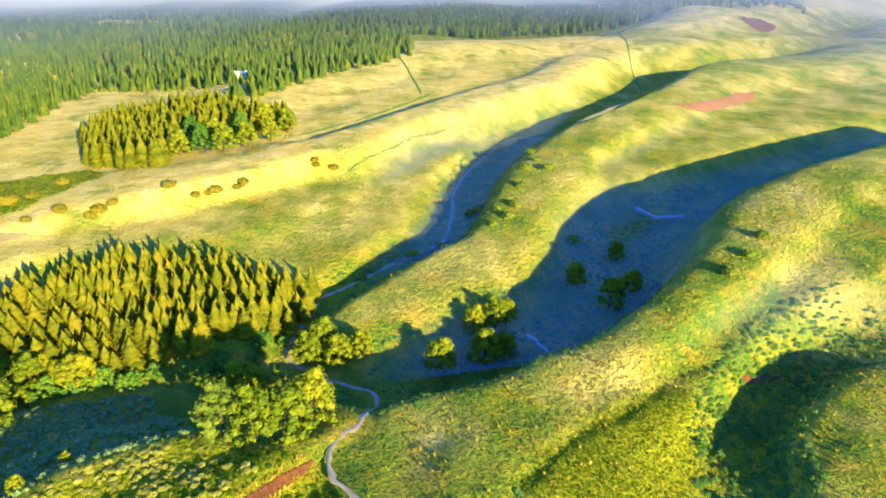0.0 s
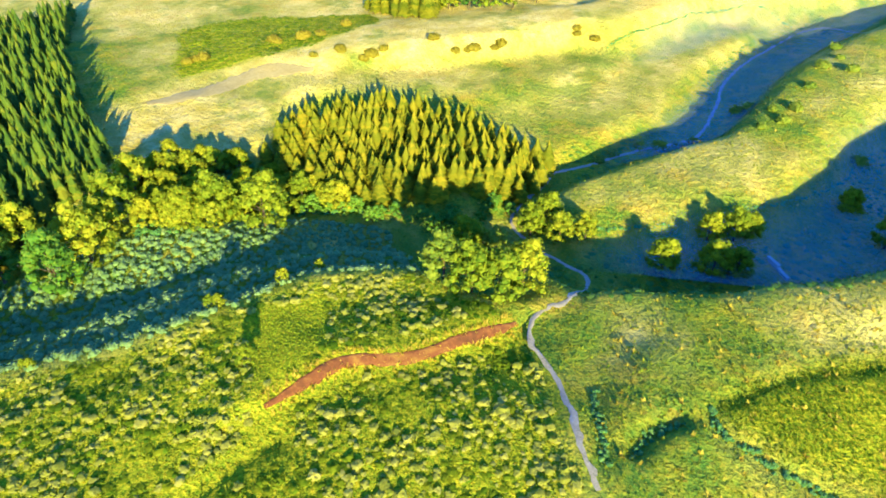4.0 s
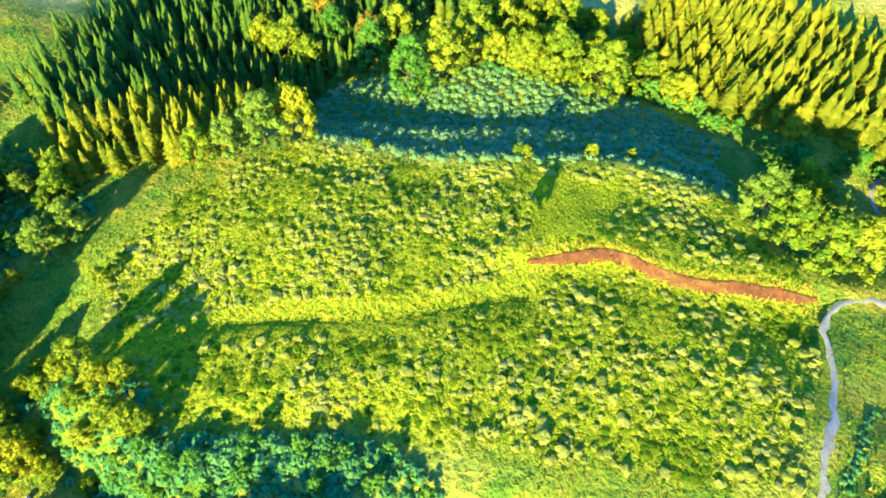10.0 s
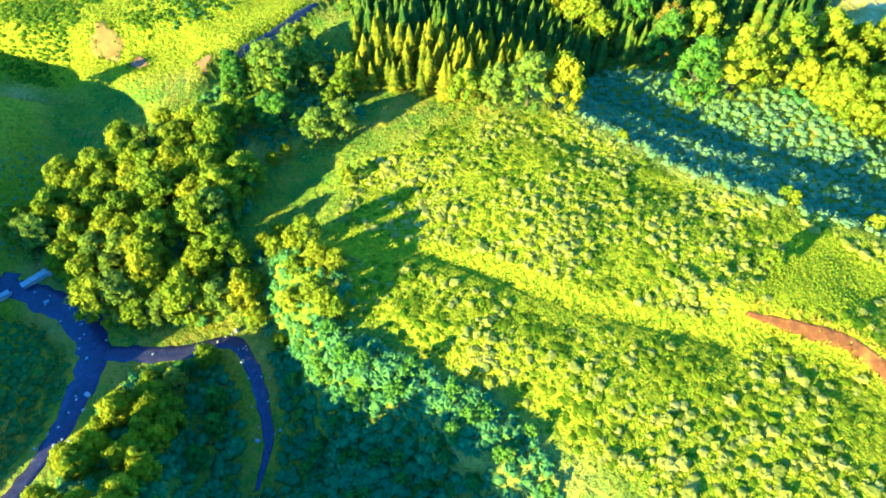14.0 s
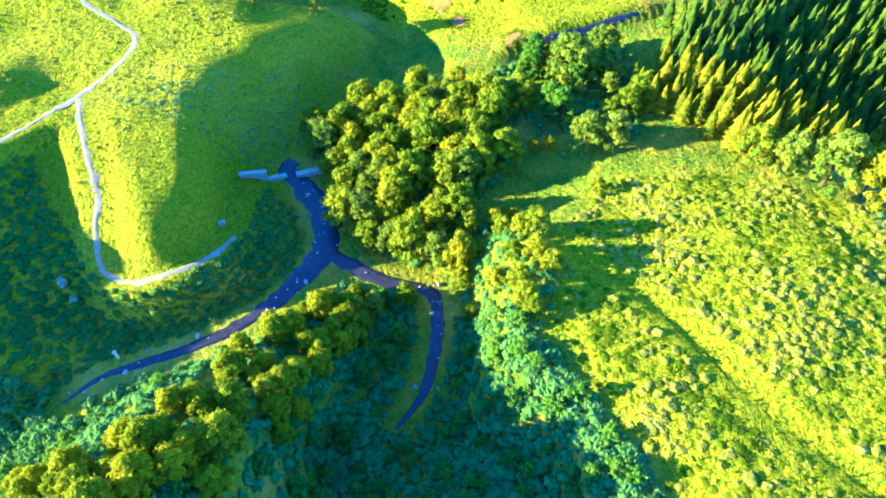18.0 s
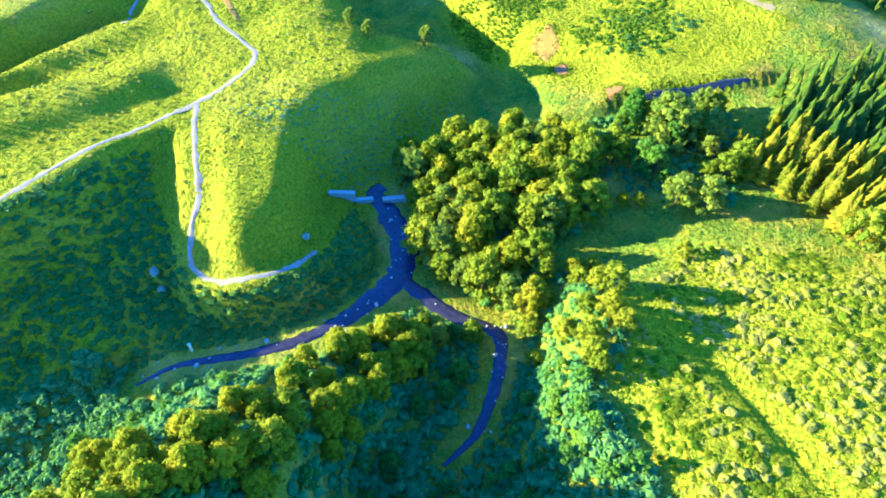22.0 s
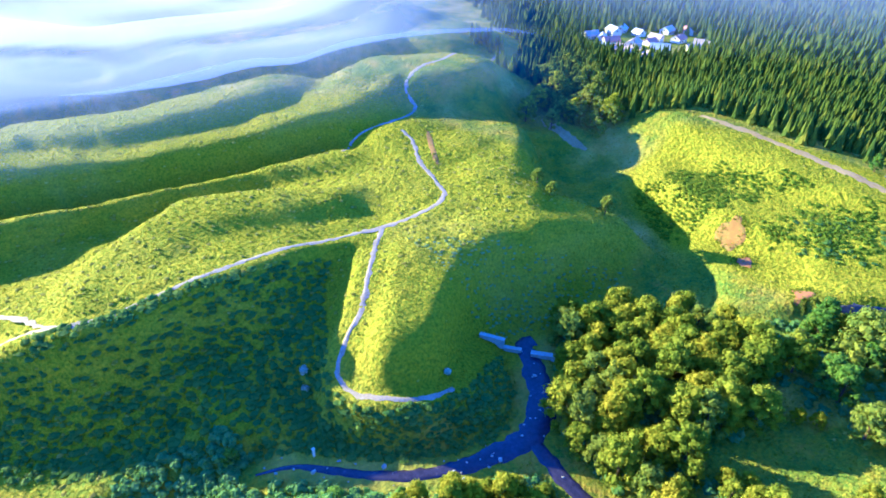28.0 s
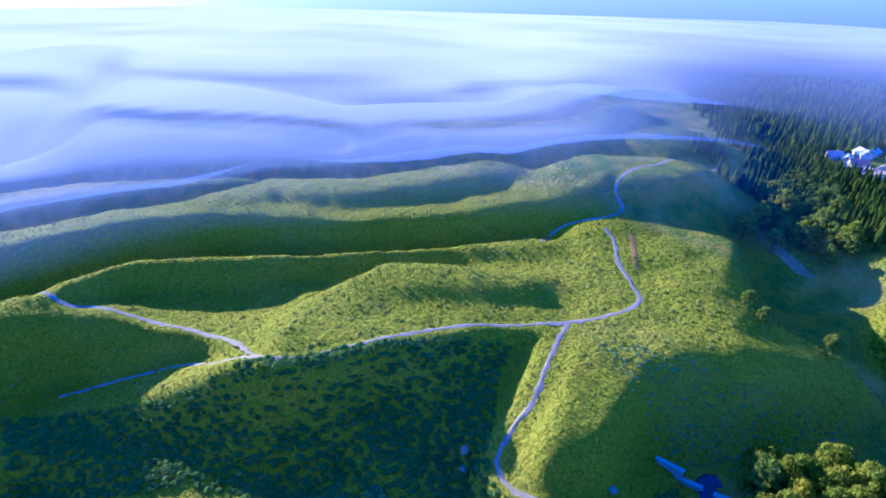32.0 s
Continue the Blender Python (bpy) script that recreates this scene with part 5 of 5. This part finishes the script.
# ---- hedges and single shrubs ----
for n, points in enumerate((HEDGE_A, HEDGE_B, HEDGE_F, HEDGE_G, HEDGE_H, HEDGE_E)):
    c = curve_points(points, 1.6)
    r = np.random.RandomState(80 + n)
    far = 1.0 if n < 2 else 1.1
    joined("hedge", SMALL_SHRUBS, c[:, 0] + r.uniform(-0.5, 0.5, len(c)), c[:, 1] + r.uniform(-0.5, 0.5, len(c)), r.uniform(0.6, 1.2, len(c)) * far, 81 + n, SCRUB_SHADE_DARK, "dark hedge line along a field edge", "hedge")
shrub = tagged(new("shrub", mesh_from("shrub", *shrub_shape(91, 60, 5, 0.2), LEAF_OLIVE)), "olive green shrub alone on straw yellow grass", "shrub", "shrubs on the ridge")
for x, y in SHRUBS_RIDGE[1:]:
    copy_thing(shrub, set_at(x, y, R0.uniform(0, 6.28), R0.uniform(2.0, 3.6)))
shrub.matrix_basis = set_at(*SHRUBS_RIDGE[0], 1.0, 2.8)
for x, y in BAND_SHRUBS:
    copy_thing(shrub, set_at(x, y, R0.uniform(0, 6.28), R0.uniform(2.4, 4.6)) @ Matrix.Diagonal((1 / 2.8, 1 / 2.8, 1 / 2.8, 1)))
shrub = tagged(new("shrub", mesh_from("shrub", *shrub_shape(97, 60, 5, 0.2), LEAF_PALE)), "pale dusty shrub on the valley edge", "shrub", "shrubs along the valley")
for x, y in VALLEY_SHRUBS[1:]:
    copy_thing(shrub, set_at(x, y, R0.uniform(0, 6.28), R0.uniform(1.8, 3.6)))
shrub.matrix_basis = set_at(*VALLEY_SHRUBS[0], 1.0, 3.0)
bush = tagged(new("flowering_bush", mesh_from("flowering_bush", *shrub_shape(95, 60, 4, 0.2), BLOSSOM)), "small bush covered in white blossom on grass", "bush", "white bushes")
for x, y in WHITE_BUSHES[1:]:
    copy_thing(bush, set_at(x, y, R0.uniform(0, 6.28), 1.2))
bush.matrix_basis = set_at(*WHITE_BUSHES[0], 0.5, 1.4)

x, y = scatter(mown, box_of(MOWN), 0.62, 98, 0.9)
joined("mown_grass", TUFTS, x, y, rnd.uniform(0.4, 0.8, len(x)), 99, MOWN_GRASS, "short bright green grass in a mown square", "grass", rnd.uniform(0.2, 0.36, len(x)), sink=0.02)

# ---- weeds along the earth bank ----
c = curve_points([(*p, 0) for p in RED_BANK], 0.16)
r = np.random.RandomState(133)
side = r.choice((-1.0, 1.0, 1.0), len(c)) * (1.7 + r.normal(0, 0.7, len(c)))
d = np.gradient(c[:, :2], axis=0)
d /= np.hypot(d[:, 0], d[:, 1])[:, None]
joined("bank_weeds", TUFTS, c[:, 0] - d[:, 1] * side, c[:, 1] + d[:, 0] * side, r.uniform(0.6, 1.3, len(c)), 134, TUFT_DRY, "yellow weeds fringing the red earth bank", "grass")


# ---- dark weeds standing in for the shaded banks of the plateau ditches ----
for n, points in enumerate((DITCH_EAST, DITCH_NEAR, DITCH_TRACK)):
    c = curve_points([(*p, 0) for p in points], 0.5)
    q = np.random.RandomState(140 + n)
    joined("ditch_weeds", SMALL_SHRUBS, c[:, 0] + q.normal(0, 0.6, len(c)), c[:, 1] + q.normal(0, 0.6, len(c)), q.uniform(0.5, 1.1, len(c)), 142 + n, SCRUB_SHADE_DARK, "dark weeds standing in for the shaded bank of a ditch", "scrub")

# ---- weeds round the bare soil ----
wx, wy = [], []
for (px, py), wide in [(p, 4.6) for p in SOIL_PATCH] + [(SOIL_SCAR[1], 5.6)] + [(p, 9.0) for p in SOIL_NORTH[1:3]]:
    a = r.uniform(0, 6.283, 130)
    q = wide * r.uniform(0.7, 1.3, 130)
    wx.append(px + q * np.cos(a))
    wy.append(py + q * np.sin(a) * 0.8)
wx, wy = np.concatenate(wx), np.concatenate(wy)
joined("bank_weeds", TUFTS, wx, wy, r.uniform(0.5, 1.1, len(wx)), 136, TUFT_GREEN, "grass and weeds round the bare soil", "grass")

# ---- banks, scars and bare patches ----
def patch(name, x, y, wide, deep, turn, material, label, seed):
    """A bare patch with a ragged outline, lying on the slope."""
    r = random.Random(seed)
    rings, sides = 5, 26
    lobes = [r.uniform(0.45, 1.35) for _ in range(sides)]
    lobes = [(lobes[k - 1] + 2 * lobes[k] + lobes[(k + 1) % sides]) / 4 for k in range(sides)]
    verts, faces = [], []
    for ring in range(rings + 1):
        for s in range(sides):
            a, f = 6.283 * s / sides, ring / rings * lobes[s]
            u, v = wide * f * math.cos(a), deep * f * math.sin(a)
            px, py = x + u * math.cos(turn) - v * math.sin(turn), y + u * math.sin(turn) + v * math.cos(turn)
            verts.append((px, py, float(ground_at(px, py)[0]) + (0.16 if ring < rings else -0.3)))
    for ring in range(rings):
        for s in range(sides):
            a, b = ring * sides + s, ring * sides + (s + 1) % sides
            faces.append((a, b, b + sides, a + sides))
    return tagged(new(name, mesh_from(name, verts, faces, material, True)), label, "soil", kind="structure")


def draped(name, points, width, material, label, lift=0.3):
    """A strip that follows the ground's own slope, for banks of earth."""
    c = curve_points([(*p, 0) for p in points], 1.5)
    d = np.gradient(c[:, :2], axis=0)
    d /= np.hypot(d[:, 0], d[:, 1])[:, None] + 1e-9
    r = np.random.RandomState(len(c))
    verts, n = [], 6
    for k in range(len(c)):
        taper = min(1, 0.3 + 4 * min(k, len(c) - 1 - k) / len(c))
        for j in range(n + 1):
            f = (j / n - 0.5) * width * taper * (1 + (r.uniform(-0.25, 0.25) if j in (0, n) else 0))
            x, y = c[k, 0] - d[k, 1] * f, c[k, 1] + d[k, 0] * f
            verts.append((x, y, float(ground_at(x, y)[0]) + (lift * r.uniform(0.7, 1.3) if 0 < j < n else -0.15)))
    faces = [(k * (n + 1) + j, k * (n + 1) + j + 1, (k + 1) * (n + 1) + j + 1, (k + 1) * (n + 1) + j) for k in range(len(c) - 1) for j in range(n)]
    return tagged(new(name, mesh_from(name, verts, faces, material, True)), label, "soil", kind="structure")


draped("soil_bank", RED_BANK, 3.0, SOIL, "raw red earth bank along the mown field")
patch("soil_scar", *SOIL_SCAR[1], 9.5, 5.4, 0.3, ORANGE_SOIL, "orange-brown landslip scar on the grass slope", 21)
draped("soil_scar", SOIL_NORTH, 18.0, PINK_SOIL, "red earth scar below the northern ridge")
draped("soil_scar", SOIL_GULLY, 2.6, SOIL, "red earth lip of the gully")
draped("soil_scar", DITCH_SOIL, 2.4, ORANGE_SOIL, "orange soil washed out at the ditch end", 0.15)
draped("bare_strip", BARE_STRIP, 13.0, PALE_SOIL, "pale bare farm strip beside the hay field")
draped("bare_strip", BEND_STRIP, 3.0, ORANGE_SOIL, "worn brown earth strip beside the road bend", 0.08)
draped("bare_strip", VALLEY_STRIP, 7.0, PALE_SOIL, "pale bare strip along the valley floor")
draped("brown_field", BROWN_FIELD, 60.0, SOIL, "ploughed red-brown field on the far hill", 1.0)
for k, (x, y) in enumerate(SOIL_PATCH):
    patch("soil_patch", x, y, 4.6, 3.4, 0.6, PINK_SOIL, "red bare soil patch dug into the grass", 3 + k)
draped("terrace_wall", TERRACE, 2.4, DARK_STONE, "dark stone terrace wall below the meadow", 0.25)


# ---- stream works ----
def block(verts8):
    f = [(0, 1, 2, 3), (7, 6, 5, 4), (0, 4, 5, 1), (1, 5, 6, 2), (2, 6, 7, 3), (3, 7, 4, 0)]
    bm = bmesh.new()
    vs = [bm.verts.new(v) for v in verts8]
    for g in f:
        bm.faces.new([vs[k] for k in g])
    bmesh.ops.recalc_face_normals(bm, faces=bm.faces)
    return bm


def box_mesh(name, lo, hi, material, bevel=0.0):
    bm = block([(lo[0], lo[1], lo[2]), (hi[0], lo[1], lo[2]), (hi[0], hi[1], lo[2]), (lo[0], hi[1], lo[2]),
                (lo[0], lo[1], hi[2]), (hi[0], lo[1], hi[2]), (hi[0], hi[1], hi[2]), (lo[0], hi[1], hi[2])])
    if bevel:
        bmesh.ops.bevel(bm, geom=bm.edges[:], offset=bevel, segments=2, affect="EDGES")
    me = bpy.data.meshes.new(name)
    bm.to_mesh(me)
    bm.free()
    me.materials.append(material)
    return me


def wall_along(points, thick, high, label):
    """A concrete wing wall in lengths, with a coping slab on each."""
    wall = tagged(new("weir_wall"), label, "wall", "concrete weir walls")
    x0, y0 = points[0]
    base = float(ground_at(x0, y0)[0])
    wall.location = (x0, y0, base)
    for (ax, ay), (bx, by) in zip(points[:-1], points[1:]):
        length, turn = math.hypot(bx - ax, by - ay), math.atan2(by - ay, bx - ax)
        za, zb = float(ground_at(ax, ay)[0]), float(ground_at(bx, by)[0])
        for name, lo, hi in (("panel", (0, -thick / 2, -2.5), (length, thick / 2, high)), ("coping", (-0.1, -thick * 0.7, high), (length + 0.1, thick * 0.7, high + 0.3))):
            ob = part(name, box_mesh(name, lo, hi, CONCRETE, 0.05), wall)
            ob.location, ob.rotation_euler = (ax - x0, ay - y0, max(za, zb) - base), (0, 0, turn)
    return wall


wall_along(WEIR_LEFT, 1.1, 0.9, "weathered concrete weir wall on the stream bank")
wall_along(WEIR_RIGHT, 1.4, 1.2, "pale concrete weir wall beside the wood")
wall_along(WALL_NORTH, 1.0, 0.8, "low concrete wall across the shaded northern valley")
wall_along(WEIR_NORTH, 1.6, 0.8, "concrete check dam high in the northern valley")

post = tagged(new("marker_post"), "white marker post beside the stream", "post")
post.location = (*POST[0], float(ground_at(*POST[0])[0]))
part("shaft", box_mesh("shaft", (-0.3, -0.3, -0.3), (0.3, 0.3, 2.6), WHITE_WALL, 0.06), post)
part("cap", box_mesh("cap", (-0.4, -0.4, 2.6), (0.4, 0.4, 2.85), WHITE_WALL, 0.06), post)


def rock_mesh(seed):
    r = np.random.RandomState(seed)
    return mesh_from("rock", BALL_V * r.uniform(0.7, 1.25, (12, 1)) * np.array((1, 0.8, 0.6)), BALL_F, ROCK, False)


ROCKS = [rock_mesh(k) for k in range(5)]
for line, count in ((STREAM_MAIN, 46), (STREAM_SIDE, 22)):
    c = line_with_height(line)
    for k in range(count):
        p = c[R0.randrange(3, len(c) - 1)]
        x, y, s = p[0] + R0.uniform(-3.4, 3.4), p[1] + R0.uniform(-3.4, 3.4), R0.choice((0.3, 0.35, 0.4, 0.5, 0.8))
        rock = tagged(new("rock", ROCKS[R0.randrange(5)]), "pale rounded boulder in the stream bed", "rock", "boulders in the stream")
        rock.matrix_basis = Matrix.LocRotScale((x, y, float(ground_at(x, y)[0]) + 0.25), Euler((0, 0, R0.uniform(0, 6))), (s, s, s))


# ---- houses ----
def gable_house(x, y, turn, length, depth, eaves, rise, roof_material, label, group="", chimney=True):
    """A farmhouse: walls with gables, an overhanging roof in two slopes, windows with frames, a door, a chimney."""
    house = tagged(new("house"), label, "house", group)
    house.matrix_basis = pose(x, y, float(ground_at(x, y)[0]) - 0.2, 0, 0, turn)
    a, b = length / 2, depth / 2
    v = [(-a, -b, 0), (a, -b, 0), (a, b, 0), (-a, b, 0), (-a, -b, eaves), (a, -b, eaves), (a, b, eaves), (-a, b, eaves), (-a, 0, eaves + rise), (a, 0, eaves + rise)]
    f = [(0, 1, 5, 4), (2, 3, 7, 6), (1, 2, 6, 9, 5), (3, 0, 4, 8, 7), (4, 5, 9, 8), (6, 7, 8, 9)]
    part("wall", mesh_from("wall", v, f, WHITE_WALL), house)
    o, t = 0.7, 0.28
    for side in (-1, 1):
        e = eaves - o * rise / b
        bm = block([(-a - o, side * (b + o), e + 0.02), (a + o, side * (b + o), e + 0.02), (a + o, 0, eaves + rise + 0.02), (-a - o, 0, eaves + rise + 0.02),
                    (-a - o, side * (b + o), e + t), (a + o, side * (b + o), e + t), (a + o, 0, eaves + rise + t), (-a - o, 0, eaves + rise + t)])
        me = bpy.data.meshes.new("roof")
        bm.to_mesh(me)
        bm.free()
        me.materials.append(roof_material)
        part("roof", me, house, "overhanging pitched roof slope")
    part("ridge_cap", box_mesh("ridge_cap", (-a - o, -0.2, eaves + rise + 0.15), (a + o, 0.2, eaves + rise + 0.42), roof_material, 0.05), house)
    count = max(2, int(length / 3))
    for side in (-1, 1):
        for k in range(count):
            cx = -a + length * (k + 0.5) / count
            if side < 0 and k == 0:
                door = part("door", box_mesh("door", (cx - 0.5, side * b - 0.06, 0.1), (cx + 0.5, side * b + 0.06, 2.2), WOOD, 0.02), house, "brown wooden door")
                part("handle", box_mesh("handle", (cx + 0.3, side * b - 0.14, 1.05), (cx + 0.42, side * b - 0.05, 1.15), CONCRETE), door)
                continue
            win = part("window", box_mesh("window", (cx - 0.75, side * b - 0.09, 0.95), (cx + 0.75, side * b + 0.09, 2.25), WOOD, 0.02), house)
            part("pane", box_mesh("pane", (cx - 0.62, side * (b + 0.07) - 0.05, 1.08), (cx + 0.62, side * (b + 0.07) + 0.05, 2.12), GLASS), win)
    for side in (-1, 1):
        win = part("window", box_mesh("window", (side * a - 0.09, -0.8, eaves - 0.4), (side * a + 0.09, 0.8, eaves + 0.9), WOOD, 0.02), house)
        part("pane", box_mesh("pane", (side * (a + 0.07) - 0.05, -0.66, eaves - 0.27), (side * (a + 0.07) + 0.05, 0.66, eaves + 0.77), GLASS), win)
    if chimney:
        part("chimney", box_mesh("chimney", (a * 0.4, b * 0.2, eaves + rise * 0.4), (a * 0.4 + 0.7, b * 0.2 + 0.7, eaves + rise + 0.9), CONCRETE, 0.03), house)
    return house


gable_house(*HOUSES[0], -22, 8, 7, 2.8, 3.4, ROOF_BLUE, "white gabled farmhouse with a blue tiled roof", "houses by the lane")
gable_house(*HOUSES[1], -28, 10, 9, 3.0, 4.2, ROOF_BLUE, "tall white gabled house with a blue roof", "houses by the lane")
gable_house(*HOUSES[2], 70, 13, 9, 3.6, 2.4, ROOF_WHITE, "long white house with a pale metal roof", "houses by the lane")
gable_house(*RED_SHED[0], 75, 11, 4.5, 2.2, 1.3, ROOF_RED, "low garden building with a red tiled roof", "houses by the lane", False)
for k, (x, y) in enumerate(VILLAGE):
    big = R0.uniform(0.9, 1.3)
    red = k in (3, 6, 11, 14)
    gable_house(x, y, R0.uniform(0, 180), 11 * big, 8 * big, 3.6 * big, 2.6 * big, ROOF_RED if red else R0.choice((ROOF_WHITE, WHITE_WALL, ROOF_PINK)),
                "white village house with a red tiled roof" if red else "white village house among conifers", "village houses", k % 2 == 0)
gable_house(*HUTS_NORTH[0], 20, 6, 5, 2.6, 1.6, ROOF_WHITE, "small white hut beside a wood", "northern farm buildings", False)
gable_house(*HUTS_NORTH[1], 10, 26, 9, 4.0, 1.8, ROOF_WHITE, "long white barn at the forest edge", "northern farm buildings", False)

# ---- poles along the lane ----
for x, y in POLES:
    pole = tagged(new("utility_pole"), "slender grey utility pole beside the lane", "pole", "poles along the lane")
    pole.location = (x, y, float(ground_at(x, y)[0]))
    part("shaft", mesh_from("shaft", *stem_shape(9.5, 0.16, 8), CONCRETE), pole)
    part("crossarm", box_mesh("crossarm", (-0.9, -0.07, 8.1), (0.9, 0.07, 8.26), CONCRETE, 0.02), pole)
    for dx in (-0.75, 0.0, 0.75):
        part("insulator", box_mesh("insulator", (dx - 0.06, -0.06, 8.26), (dx + 0.06, 0.06, 8.5), WHITE_WALL, 0.02), pole)


# ---- haze painted on a veil sheet over the far country ----
def haze_sheet():
    """Thin veil of painted haze over far country: blue where thin, white where deep."""
    m, n, l, b = nodes_of("painted_haze", 1.0)
    thick = n.new("ShaderNodeAttribute")
    thick.attribute_name = "thick"
    geo = n.new("ShaderNodeNewGeometry")
    puff = grain(n, l, 0.0016, 3.0, 0.5, geo.outputs["Position"])
    much = n.new("ShaderNodeMath")
    much.operation, much.use_clamp = "MULTIPLY", True
    soft = n.new("ShaderNodeMath")
    soft.operation, soft.inputs[1].default_value = "ADD", 0.5
    l.new(puff, soft.inputs[0])
    l.new(thick.outputs["Fac"], much.inputs[0])
    l.new(soft.outputs[0], much.inputs[1])
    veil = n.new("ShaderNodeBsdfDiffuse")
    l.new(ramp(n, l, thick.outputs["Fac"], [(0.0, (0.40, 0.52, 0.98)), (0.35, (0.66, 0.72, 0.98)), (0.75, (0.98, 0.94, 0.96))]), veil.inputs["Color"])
    lean = n.new("ShaderNodeCombineXYZ")
    lean.inputs["Z"].default_value = 1.0
    l.new(lean.outputs["Vector"], veil.inputs["Normal"])
    clear = n.new("ShaderNodeBsdfTransparent")
    mix = n.new("ShaderNodeMixShader")
    l.new(much.outputs[0], mix.inputs["Fac"])
    l.new(clear.outputs["BSDF"], mix.inputs[1])
    l.new(veil.outputs["BSDF"], mix.inputs[2])
    l.new(mix.outputs["Shader"], n["Material Output"].inputs["Surface"])
    rows, cols = np.nonzero(np.abs(GY) < 4200)[0][::2], np.nonzero((GX > -4200) & (GX < 3000))[0][::2]
    part_of = np.ix_(rows, cols)
    x, y = MX[part_of], MY[part_of]
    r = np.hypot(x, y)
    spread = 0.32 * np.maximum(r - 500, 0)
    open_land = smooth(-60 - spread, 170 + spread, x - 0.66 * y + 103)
    top = GZ.copy()
    for _ in range(14):
        top[1:-1, 1:-1] = np.maximum.reduce([top[1:-1, 1:-1], top[:-2, 1:-1], top[2:, 1:-1], top[1:-1, :-2], top[1:-1, 2:]])
    for _ in range(30):
        top[1:-1, 1:-1] = (top[1:-1, 1:-1] * 2 + top[:-2, 1:-1] + top[2:, 1:-1] + top[1:-1, :-2] + top[1:-1, 2:]) / 6
    top = np.maximum(top, GZ + 0.6)
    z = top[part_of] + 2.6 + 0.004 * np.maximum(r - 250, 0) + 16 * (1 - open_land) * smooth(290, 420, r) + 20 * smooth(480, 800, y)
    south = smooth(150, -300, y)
    # painted haze deepens with distance from the camera, most to the south
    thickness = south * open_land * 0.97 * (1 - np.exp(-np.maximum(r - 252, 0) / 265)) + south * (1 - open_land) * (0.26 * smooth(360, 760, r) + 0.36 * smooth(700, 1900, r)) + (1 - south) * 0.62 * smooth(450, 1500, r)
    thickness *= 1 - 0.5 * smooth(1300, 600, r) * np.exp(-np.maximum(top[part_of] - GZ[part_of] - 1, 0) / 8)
    # blue veil laid low in the northern valleys to tint their shade
    hollow = smooth(130, 190, y) * smooth(520, 420, y)
    z = z * (1 - hollow) + hollow * (GZ[part_of] + 2.2)
    thickness += 0.15 * hollow * smooth(4, 13, (top - GZ)[part_of]) * smooth(-10, 25, x)
    ny, nx = x.shape
    idx = np.arange(nx * ny).reshape(ny, nx)
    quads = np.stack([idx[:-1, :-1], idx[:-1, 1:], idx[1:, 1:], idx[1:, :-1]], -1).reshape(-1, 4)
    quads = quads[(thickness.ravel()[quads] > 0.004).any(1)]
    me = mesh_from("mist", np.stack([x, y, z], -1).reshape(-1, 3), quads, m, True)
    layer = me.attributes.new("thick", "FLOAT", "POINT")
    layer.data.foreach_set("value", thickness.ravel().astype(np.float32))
    return tagged(new("mist", me), "thin blue and white veil imitating haze over the far country", "mist", kind="stuff")


haze_sheet()
